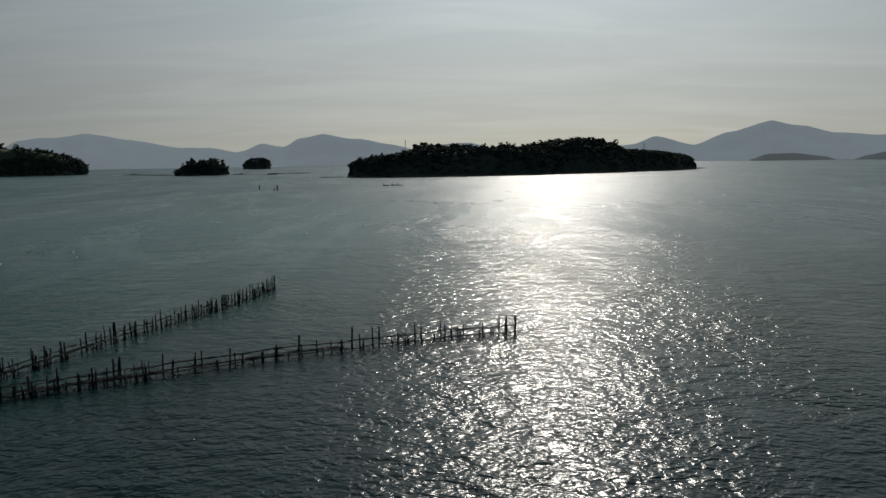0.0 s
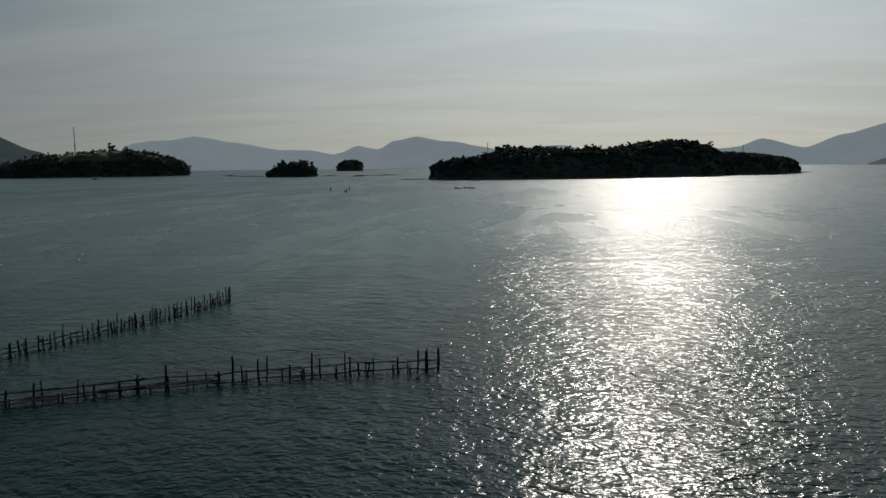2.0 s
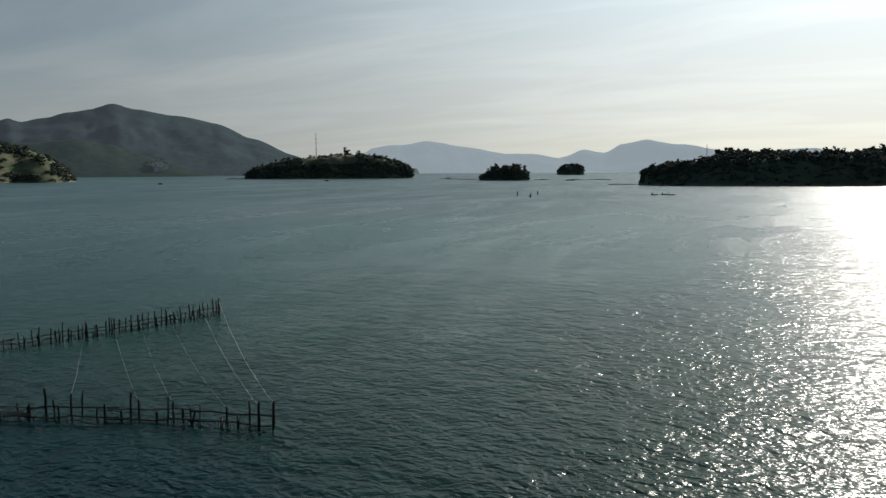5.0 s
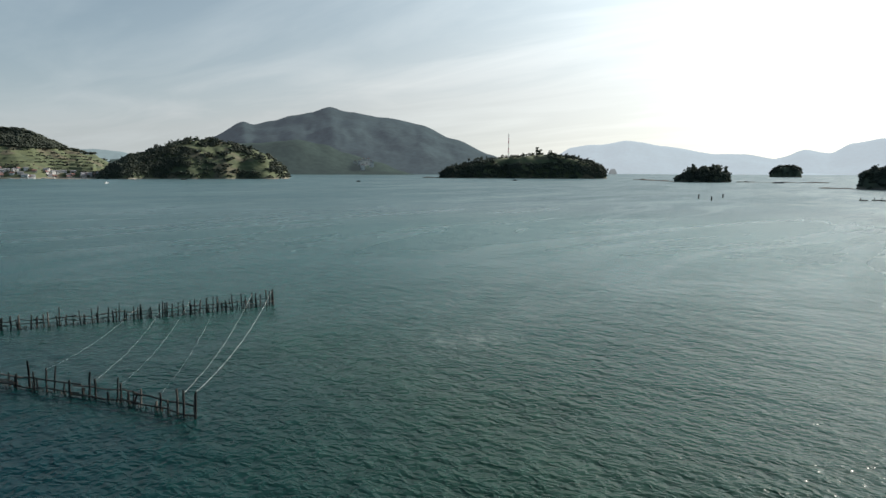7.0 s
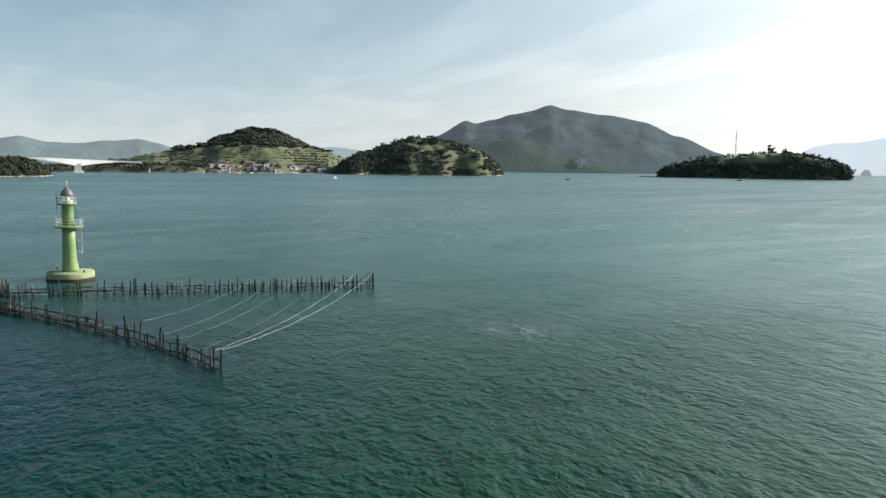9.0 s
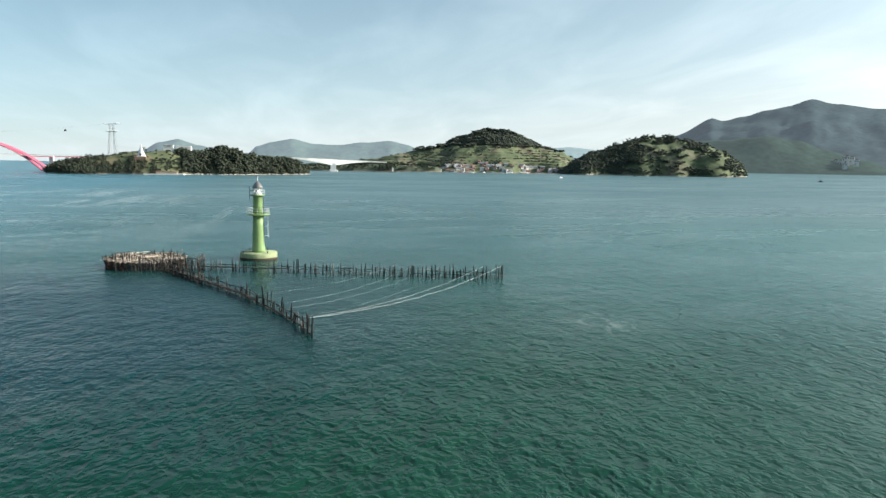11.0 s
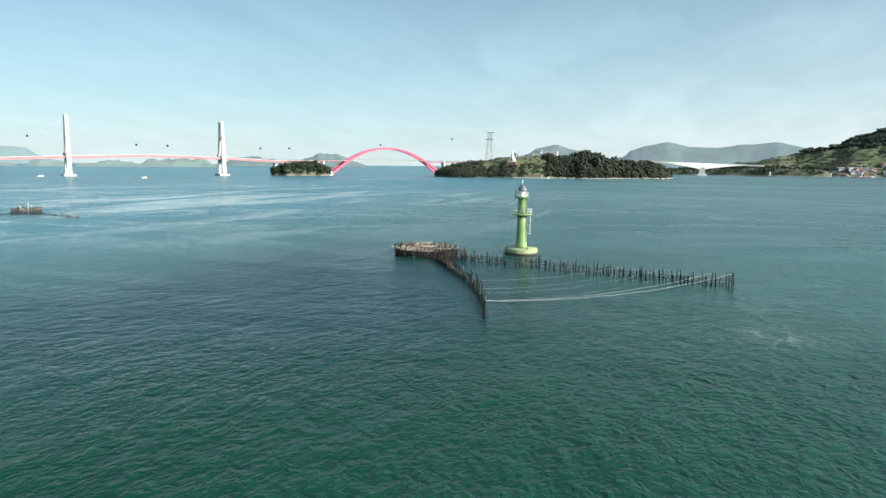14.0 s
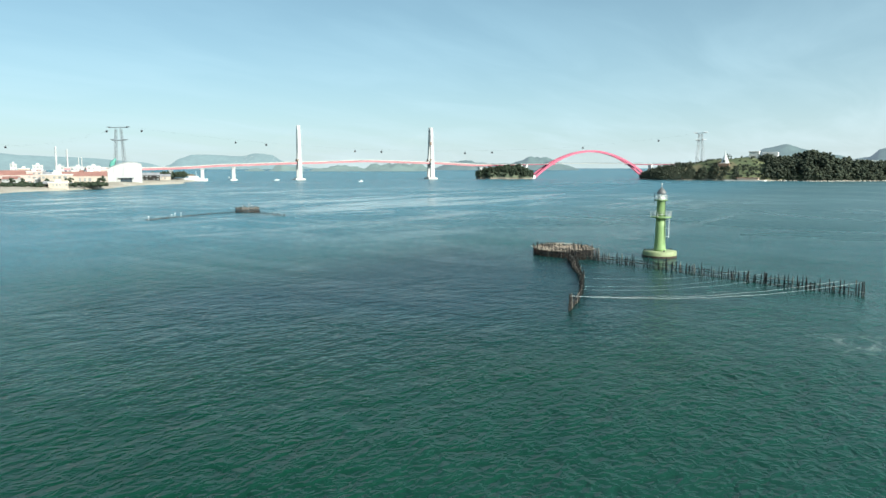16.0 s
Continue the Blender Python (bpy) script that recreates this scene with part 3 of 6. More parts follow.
def crown_template(kind, count):
    """One tree of unit height: a trunk, a few limbs' worth of leafy lumps and loose leaf sprays around them."""
    verts, tris, bark = [], [], []
    trunk_v, trunk_f = rod((0, 0, -0.12), (rng.normal(0, 0.02), rng.normal(0, 0.02), 0.62), 0.028, 0.012, 4)
    if kind == "broad":
        lumps = [(rng.normal(0, 0.17), rng.normal(0, 0.17), rng.uniform(0.40, 0.84), rng.uniform(0.12, 0.21)) for _ in range(8)]
    elif kind == "far":
        lumps = [(rng.normal(0, 0.15), rng.normal(0, 0.15), rng.uniform(0.35, 0.72), rng.uniform(0.24, 0.32)) for _ in range(4)]
    elif kind == "pine":
        lumps = [(rng.normal(0, 0.12), rng.normal(0, 0.12), rng.uniform(0.60, 0.88), rng.uniform(0.13, 0.20)) for _ in range(5)]
    elif kind == "tall":
        lean = rng.normal(0, 0.10, 2)
        lumps = [(rng.normal(0, 0.15) + lean[0] * z, rng.normal(0, 0.15) + lean[1] * z, z, rng.uniform(0.10, 0.20) * (1.15 - 0.5 * z)) for z in np.linspace(0.22, 0.92, 11)]
    else:
        lumps = [(rng.normal(0, 0.25), rng.normal(0, 0.25), rng.uniform(0.12, 0.5), rng.uniform(0.22, 0.34)) for _ in range(6)]
    bm = bmesh.new()
    bmesh.ops.create_icosphere(bm, subdivisions=2 if kind == "tall" else 1, radius=1)
    ico_v = np.array([v.co[:] for v in bm.verts])
    ico_f = np.array([[v.index for v in q.verts] for q in bm.faces])
    bm.free()
    for x, y, z, r in lumps:
        k = len(verts)
        q = ico_v * (r * 0.92) * rng.uniform(0.86, 1.1, (len(ico_v), 1)) * (1, 1, 0.8) + (x, y, z)
        verts += q.tolist()
        tris += (ico_f + k).tolist()
    for _ in range(count):
        x, y, z, r = lumps[rng.integers(len(lumps))]
        d = rng.normal(size=3)
        d /= np.linalg.norm(d)
        c = np.array((x, y, z)) + d * (1, 1, 0.85) * r * rng.uniform(0.8, 1.08)
        e = rng.normal(size=(3, 3)) * (0.028 if kind == "tall" else 0.036)
        k = len(verts)
        verts += (c + e).tolist()
        tris.append([k, k + 1, k + 2])
    return np.array(verts), np.array(tris), np.array(trunk_v), trunk_f


TREES = {k: [crown_template(k, n) for _ in range(6)] for k, n in (("broad", 50), ("pine", 50), ("bush", 40), ("far", 20), ("tall", 60))}


def woods(name, spots, label, mat=None, trunks=False):
    """spots: (x, y, z, height, width, kind). One mesh of all crowns."""
    vs, fs, base = [], [], 0
    for x, y, z, h, w, kind in spots:
        tv, tf, kv, kf = TREES[kind][rng.integers(6)]
        a = rng.uniform(0, 2 * math.pi)
        c, s = math.cos(a), math.sin(a)
        p = tv * (w, w, h)
        p = np.stack((p[:, 0] * c - p[:, 1] * s + x, p[:, 0] * s + p[:, 1] * c + y, p[:, 2] + z), 1)
        vs.append(p)
        fs.append(tf + base)
        base += len(p)
        if trunks:
            p = kv * (h, h, h) + (x, y, z)
            vs.append(p)
            q = np.array([(g[0], g[1], g[2]) for g in kf if len(g) == 4] + [(g[0], g[2], g[3]) for g in kf if len(g) == 4])
            fs.append(q + base)
            base += len(p)
    v, f = np.concatenate(vs), np.concatenate(fs)
    me = bpy.data.meshes.new(name)
    me.vertices.add(len(v))
    me.vertices.foreach_set("co", v.ravel())
    me.loops.add(f.size)
    me.loops.foreach_set("vertex_index", f.ravel())
    me.polygons.add(len(f))
    me.polygons.foreach_set("loop_start", np.arange(0, f.size, 3))
    me.update(calc_edges=True)
    me.materials.append(mat or M_LEAF)
    return tagged(new(name, me), label, "trees", kind="stuff")


def single_tree(x, y, z, h, w, label, kind="broad"):
    ob = empty("tree", pose(x, y, z), label=label, category="tree")
    tv, tf, kv, kf = crown_template(kind, 160)
    part("crown", ((tv * (w, w, h)).tolist(), tf.tolist()), M_LEAF, ob)
    part("trunk", ((kv * (h * 1.3, h * 1.3, h)).tolist(), kf), M_BARK, ob)
    return ob


# ---- islands ----
class Land:
    """An island on a bent axis of plan points, with half width and heights along it."""

    def __init__(self, axis, half, table, power=4.0, lump=0.12, seed=0.0, steep=4.0, terrace=0.0):
        self.axis, self.half, self.table, self.power, self.lump, self.seed, self.steep = axis, half, table, power, lump, seed, steep
        self.terrace = terrace
        self.pts = [Vector((*p, 0)) for p in axis]
        for _ in range(3):          # round off the bends
            p = self.pts
            cut = [q for a, c in zip(p, p[1:]) for q in (a * 0.75 + c * 0.25, a * 0.25 + c * 0.75)]
            self.pts = [p[0]] + cut[1:-1] + [p[-1]]

    def place(self, u, v):
        k = min(max(u, 0), 1)
        c, d = along(self.pts, k)
        c = c + d * ((u - k) * self.length())
        w = self.half * max(1 - abs(2 * k - 1) ** self.power, 0.04) ** 0.5
        w *= 1 + 0.22 * noise.noise(Vector((u * 9 + self.seed, 3 if v > 0 else 7, 0)))
        return c.x - d.y * v * w, c.y + d.x * v * w

    def length(self):
        return sum((b - a).length for a, b in zip(self.pts, self.pts[1:]))

    def height(self, u, v):
        h = interp(self.table, u)
        x, y = self.place(u, v)
        g = noise.fractal(Vector((x / 45 + self.seed, y / 45, self.seed)), 1.0, 2.0, 4)
        z = h * (1 - abs(v) ** self.steep) * (1 + self.lump * g) + g * 1.2
        if self.terrace and 6 < z < 70:
            k = z / self.terrace + noise.noise(Vector((x / 90, y / 90, 2))) * 0.8
            f = k - math.floor(k)
            z += self.terrace * ((min(f * 4, 1) - f) * 0.75)
        return z

    def under(self, x, y):
        """The ground's height beneath a place."""
        best = min(((i / 60, j / 12 - 1) for i in range(61) for j in range(25)), key=lambda q: (self.place(*q)[0] - x) ** 2 + (self.place(*q)[1] - y) ** 2)
        return max(self.height(*best), 0.5)

    def build(self, name, mat, label, nu=90, nv=28):
        vs, fs = [], []
        for i in range(nu + 1):
            for j in range(nv + 1):
                u, v = i / nu, j / nv * 2 - 1
                v = math.copysign(abs(v) ** 0.7, v)
                x, y = self.place(u, v)
                edge = abs(v) > 0.999 or i in (0, nu)
                vs.append((x, y, -3.0 if edge else max(self.height(u, v), 0.3)))
        for i in range(nu):
            for j in range(nv):
                a = i * (nv + 1) + j
                fs.append((a, a + nv + 1, a + nv + 2, a + 1))
        return tagged(part(name, (vs, fs), mat, smooth=True), label, "island", kind="structure")

    def spots(self, count, size, kind="broad", u=(0.01, 0.99), v=(-0.97, 0.97), keep=None, wide=0.9):
        out = []
        for _ in range(count):
            a, b = rng.uniform(*u), rng.uniform(*v)
            if keep and not keep(a, b):
                continue
            x, y = self.place(a, b)
            h = rng.uniform(*size)
            out.append((x, y, max(self.height(a, b), 0.5) - 0.5, h, h * wide * rng.uniform(0.85, 1.2), kind))
        return out


def reef(x0, y0, x1, y1, width, height, label):
    """A low strip of tide-washed rock."""
    a, b = Vector((x0, y0, 0)), Vector((x1, y1, 0))
    land = Land([(x0, y0), (x1, y1)], width, [(0, height * 0.3), (0.3, height), (0.6, height * 0.6), (0.8, height * 0.9), (1, height * 0.2)], lump=0.8, seed=x0, steep=2.0)
    n = max(10, int((b - a).length / 4))
    ob = land.build("reef", M_ROCK, label, n, 6)
    return tagged(ob, label, "rock")


# long dark island under the sun
isle_e = Land([(-95, 1010), (120, 1040), (330, 1180), (520, 1350)], 78,
              [(0, 10), (0.03, 20), (0.10, 27), (0.15, 36), (0.30, 36), (0.42, 38), (0.50, 43), (0.57, 44), (0.635, 43), (0.665, 35), (0.75, 33), (0.88, 29), (0.96, 25), (1, 8)],
              power=8, seed=1.3, steep=6)
isle_e.build("ground_long_island", M_WOODED, "long low island with dark wooded banks")
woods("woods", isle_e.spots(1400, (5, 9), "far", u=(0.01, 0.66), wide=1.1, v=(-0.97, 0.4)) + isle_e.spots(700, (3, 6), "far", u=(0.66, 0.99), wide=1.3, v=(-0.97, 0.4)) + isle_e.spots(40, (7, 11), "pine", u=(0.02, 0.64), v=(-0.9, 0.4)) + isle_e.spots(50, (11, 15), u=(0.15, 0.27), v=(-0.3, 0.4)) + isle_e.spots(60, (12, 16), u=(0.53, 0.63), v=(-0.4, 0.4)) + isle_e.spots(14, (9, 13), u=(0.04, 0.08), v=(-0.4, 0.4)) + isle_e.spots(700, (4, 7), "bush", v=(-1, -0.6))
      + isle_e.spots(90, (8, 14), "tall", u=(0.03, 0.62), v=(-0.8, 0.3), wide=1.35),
      "dense dark broadleaf trees covering the long island", M_HAZE_LEAF)
for u, v, h in ((0.15, 0.0, 17), (0.17, 0.2, 16), (0.20, -0.1, 17), (0.42, 0, 15), (0.52, 0.1, 16), (0.545, -0.1, 17), (0.57, 0, 17), (0.59, 0.1, 16)):
    x, y = isle_e.place(u, v)
    single_tree(x, y, isle_e.height(u, v) - 1, h, h * 0.95, "tall broad-crowned tree on the island ridge")
reef(515, 1335, 585, 1385, 9, 2.2, "low rocky spit at the island point")
reef(-135, 985, -90, 1000, 6, 1.8, "low rocks off the island point")

# island with the mast
isle_f = Land([(-1200, 1418), (-1060, 1560), (-838, 1696)], 85,
              [(0, 6), (0.08, 24), (0.3, 45), (0.42, 53), (0.6, 60), (0.75, 56), (0.9, 40), (0.97, 25), (1, 8)], power=6, seed=4.1, steep=5)
isle_f.build("ground_mast_island", M_FIELD, "rounded wooded island with a grassy top")
grassy_f = lambda u, v: not (0.33 < u < 0.66 and -0.85 < v < 0.3)
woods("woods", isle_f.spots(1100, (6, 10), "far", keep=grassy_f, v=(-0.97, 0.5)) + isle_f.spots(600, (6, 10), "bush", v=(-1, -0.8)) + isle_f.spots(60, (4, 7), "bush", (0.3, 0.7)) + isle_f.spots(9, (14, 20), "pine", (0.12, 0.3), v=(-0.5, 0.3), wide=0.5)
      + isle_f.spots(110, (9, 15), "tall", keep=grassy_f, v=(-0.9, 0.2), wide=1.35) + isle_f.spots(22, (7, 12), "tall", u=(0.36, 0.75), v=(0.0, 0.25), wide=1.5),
      "dense trees and scrub around the grassy island top", M_HAZE_LEAF)
x, y = isle_f.place(0.60, 0.1)
single_tree(x, y, isle_f.height(0.60, 0.1) - 2, 25, 24, "tall lone tree standing above the island")
reef(-1240, 1390, -1180, 1425, 6, 2, "low rocks off the wooded island")

# islets
isle_a = Land([(-480, 1324), (-430, 1345), (-386, 1365)], 38, [(0, 2), (0.08, 6), (0.25, 14), (0.5, 16), (0.8, 18), (0.94, 14), (1, 3)], power=4, seed=7, steep=6)
isle_a.build("ground_islet", M_WOODED, "small steep rocky islet with pines", 30, 14)
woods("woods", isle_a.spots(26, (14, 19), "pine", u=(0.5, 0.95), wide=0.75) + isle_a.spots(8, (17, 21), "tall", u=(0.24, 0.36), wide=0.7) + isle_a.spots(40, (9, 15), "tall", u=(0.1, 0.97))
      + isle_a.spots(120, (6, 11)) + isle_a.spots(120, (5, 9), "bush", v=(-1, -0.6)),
      "windswept pines crowning the small islet", M_HAZE_LEAF, trunks=True)
reef(-690, 1560, -480, 1335, 8, 2.0, "long low reef running out from the islet")
reef(-384, 1380, -230, 1440, 6, 1.4, "low reef running out from the islet")
isle_b = Land([(-715, 2597), (-665, 2612), (-615, 2628)], 40, [(0, 8), (0.15, 24), (0.4, 34), (0.75, 33), (0.92, 24), (1, 8)], power=5, seed=9, steep=5)
isle_b.build("ground_islet", M_WOODED, "small domed wooded islet", 30, 14)
woods("woods", isle_b.spots(260, (8, 13)), "dense trees on the domed islet", M_HAZE_LEAF)
isle_t = Land([(-1789, 3386), (-1749, 3410)], 19, [(0, 9), (0.3, 26), (0.7, 28), (1, 9)], power=5, seed=2, steep=5)
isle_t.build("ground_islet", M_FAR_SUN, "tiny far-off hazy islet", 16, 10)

# green headland
isle_d = Land([(-1590, 560), (-1470, 770), (-1400, 900), (-1330, 1022)], 150,
              [(0, -6), (0.17, -5), (0.21, 6), (0.25, 26), (0.35, 50), (0.5, 73), (0.62, 87), (0.7, 84), (0.80, 75), (0.88, 58), (0.95, 36), (1, 8)], power=6, seed=5.5, steep=2.0, terrace=4.0)
isle_d.build("ground_headland", M_FIELD, "green headland with terraced fields and trees", 120, 70)
def field_d(u, v):
    """Woods on the landward side, open fields with clumps of trees towards the point."""
    z = isle_d.height(u, v)
    clump = noise.noise(Vector((u * 11, z / 9, 0.3))) + 0.5 * noise.noise(Vector((u * 34, z / 5, 2.7)))
    return clump > (-0.7 if u < 0.5 else -0.30 if u < 0.57 or u > 0.90 else -0.30 if z < 12 else 0.24)


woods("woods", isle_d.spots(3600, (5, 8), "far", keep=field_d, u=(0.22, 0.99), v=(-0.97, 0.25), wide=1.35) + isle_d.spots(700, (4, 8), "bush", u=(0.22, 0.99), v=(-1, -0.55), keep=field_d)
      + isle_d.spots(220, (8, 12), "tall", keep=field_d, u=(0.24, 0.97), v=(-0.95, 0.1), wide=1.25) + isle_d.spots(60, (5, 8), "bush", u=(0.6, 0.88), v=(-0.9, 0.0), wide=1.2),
      "scattered trees and hedges on the green headland", M_HAZE_LEAF)
for u, v, h, w in ((0.55, 0.0, 11, 11), (0.645, -0.1, 10, 12), (0.72, 0.0, 9, 10), (0.80, -0.1, 10, 9), (0.87, -0.2, 9, 10), (0.48, -0.1, 12, 12)):
    x, y = isle_d.place(u, v)
    single_tree(x, y, isle_d.height(u, v) - h * 0.35, h, w * 1.2, "broad dark tree on the headland ridge")
x, y = isle_d.place(0.60, 0)
single_tree(x, y, isle_d.height(0.60, 0) - 4, 14, 20, "wide dark tree on the headland top")

# village hill
hill = Land([(-1930, -40), (-1890, 200), (-1840, 470), (-1760, 760), (-1690, 860)], 290,
            [(0, 6), (0.15, 12), (0.28, 30), (0.36, 46), (0.42, 57), (0.48, 66), (0.53, 92), (0.60, 111), (0.675, 110), (0.74, 88), (0.78, 67), (0.83, 54), (0.90, 30), (1, 10)], power=7, seed=8.8, steep=1.35, terrace=7.0)
hill.build("ground_village_hill", M_FIELD, "terraced green hill above a harbour village", 150, 110)
def hill_cap(u, v):
    """Unbroken forest over the summit."""
    return hill.height(u, v) > 64 + 16 * noise.noise(Vector((u * 9, v * 4, 4)))


def hedge(u, v):
    """Hedge lines along the terrace edges."""
    return hill.height(u, v) % 7.0 < 2.4 and noise.noise(Vector((u * 30, v * 9, 6))) > -0.2


def copse(u, v):
    return noise.noise(Vector((u * 19, v * 8, 4))) > 0.22


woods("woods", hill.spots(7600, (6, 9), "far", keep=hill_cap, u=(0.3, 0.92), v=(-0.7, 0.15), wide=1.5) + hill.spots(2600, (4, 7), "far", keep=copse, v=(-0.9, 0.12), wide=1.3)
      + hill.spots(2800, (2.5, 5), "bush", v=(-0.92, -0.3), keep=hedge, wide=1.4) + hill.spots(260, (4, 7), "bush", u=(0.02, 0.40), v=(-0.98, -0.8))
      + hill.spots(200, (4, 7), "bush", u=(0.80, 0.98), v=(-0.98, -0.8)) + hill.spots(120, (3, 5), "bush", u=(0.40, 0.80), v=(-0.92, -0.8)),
      "dark forest over the hilltop with hedges below", M_HAZE_LEAF)

# island with the cable car tower
isle_c = Land([(-985, -352), (-975, -250), (-1005, -150), (-1055, -66), (-1132, -16)], 76,
              [(0, 6), (0.06, 12), (0.18, 25), (0.30, 33), (0.40, 32), (0.47, 25), (0.55, 25), (0.63, 29), (0.7, 24), (0.76, 16), (0.86, 18), (0.95, 16), (1, 5)], power=7, seed=3.2, steep=2.4)
isle_c.build("ground_cable_island", M_MEADOW, "wooded island with a grassy knoll and pale rocky shore")
def grove(u, v):
    """Clumps and dips in the wood."""
    return noise.noise(Vector((u * 16, v * 2.5, 3))) > -0.22


woods("woods", isle_c.spots(110, (11, 15), "tall", u=(0.455, 0.56), v=(-0.96, 0.2), keep=grove, wide=1.15) + isle_c.spots(170, (13, 19), "tall", u=(0.56, 0.72), v=(-0.96, 0.2), keep=grove, wide=1.05)
      + isle_c.spots(150, (9, 13), u=(0.44, 0.74), v=(-0.97, 0.3), wide=1.25) + isle_c.spots(90, (8, 11), u=(0.72, 0.82), v=(-0.97, 0.4), wide=1.2)
      + isle_c.spots(150, (10, 15), "tall", u=(0.80, 0.985), v=(-0.97, 0.4), wide=1.15) + isle_c.spots(120, (7, 11), u=(0.80, 0.985), v=(-0.98, 0.4), wide=1.3)
      + isle_c.spots(420, (5, 9), u=(0.43, 0.99), v=(-0.995, -0.72), wide=1.05) + isle_c.spots(260, (3, 6), "bush", u=(0.5, 0.99), v=(-1.0, -0.9))
      + isle_c.spots(130, (6, 10), "tall", u=(0.01, 0.27), v=(-0.99, -0.82), keep=grove, wide=1.05) + isle_c.spots(400, (4, 7), u=(0.01, 0.29), v=(-0.995, -0.84))
      + isle_c.spots(60, (6, 10), "tall", u=(0.01, 0.12), v=(-0.9, 0.6)) + isle_c.spots(180, (5, 8), u=(0.01, 0.12), v=(-0.9, 0.6)) + isle_c.spots(160, (2, 5), "bush", u=(0.28, 0.42), v=(-0.99, -0.6))
      + isle_c.spots(120, (2, 5), "bush", u=(0.15, 0.46), v=(-0.97, 0.3)) + isle_c.spots(140, (4, 8), "tall", u=(0.01, 0.22), v=(-0.88, -0.35), wide=1.1) + isle_c.spots(40, (4, 7), "tall", u=(0.22, 0.34), v=(-0.98, -0.72), wide=1.1),
      "dense dark evergreen wood on the island", M_OAK)


def boulders(land, count, u, v, seed, label):
    """A tumbled strip of shore rocks: squashed, faceted lumps half in the water."""
    r = random.Random(seed)
    geos = []
    for i in range(count):
        x, y = land.place(u[0] + (u[1] - u[0]) * (i + r.random()) / count, r.uniform(*v))
        wide, high, turn = r.uniform(1.0, 2.6), r.uniform(0.7, 1.7), r.uniform(0, 6.28)
        rings = []
        for k, z in ((1.0, -0.6), (0.95, 0.35 * high), (0.6, 0.85 * high), (0.15, high)):
            rings.append([(x + wide * k * r.uniform(0.8, 1.2) * math.cos(turn + q * math.pi / 3), y + wide * k * r.uniform(0.8, 1.2) * math.sin(turn + q * math.pi / 3), z) for q in range(6)])
        geos.append(loft(rings))
    return tagged(part("shore_rocks", join(*geos), M_PALE_ROCK), label, "rocks", kind="stuff")


boulders(isle_c, 230, (0.40, 0.985), (-1.035, -1.0), 71, "pale boulders along the island's waterline")

# islet by the arch
isle_s = Land([(-838, -592), (-862, -552), (-890, -512)], 30, [(0, 4), (0.12, 10), (0.4, 15), (0.75, 15), (0.92, 9), (1, 3)], power=5, seed=6.1, steep=4)
isle_s.build("ground_islet", M_WOODED, "small rocky islet beneath the bridge", 30, 14)
woods("woods", isle_s.spots(600, (5, 9)) + isle_s.spots(70, (7, 11), "tall", wide=1.1), "low trees covering the bridge islet")

# headland under the white bridge
isle_h = Land([(-1640, -40), (-1625, 110), (-1575, 250), (-1560, 350)], 36, [(0, 4), (0.3, 12), (0.6, 17), (1, 13)], power=5, seed=2.2, steep=3)
isle_h.build("ground_point", M_WOODED, "low green point beneath the white bridge", 30, 12)
woods("woods", isle_h.spots(520, (5, 10)), "scrub on the low point")

# town shore
town = Land([(230, -520), (30, -610), (-165, -715), (-345, -850), (-430, -930)], 110, [(0, 3.0), (0.5, 3.6), (0.9, 3.4), (1, 2.5)], power=14, lump=0.1, seed=1.7, steep=6)
town.build("ground_town", M_SAND, "flat sandy town shore", 60, 20)


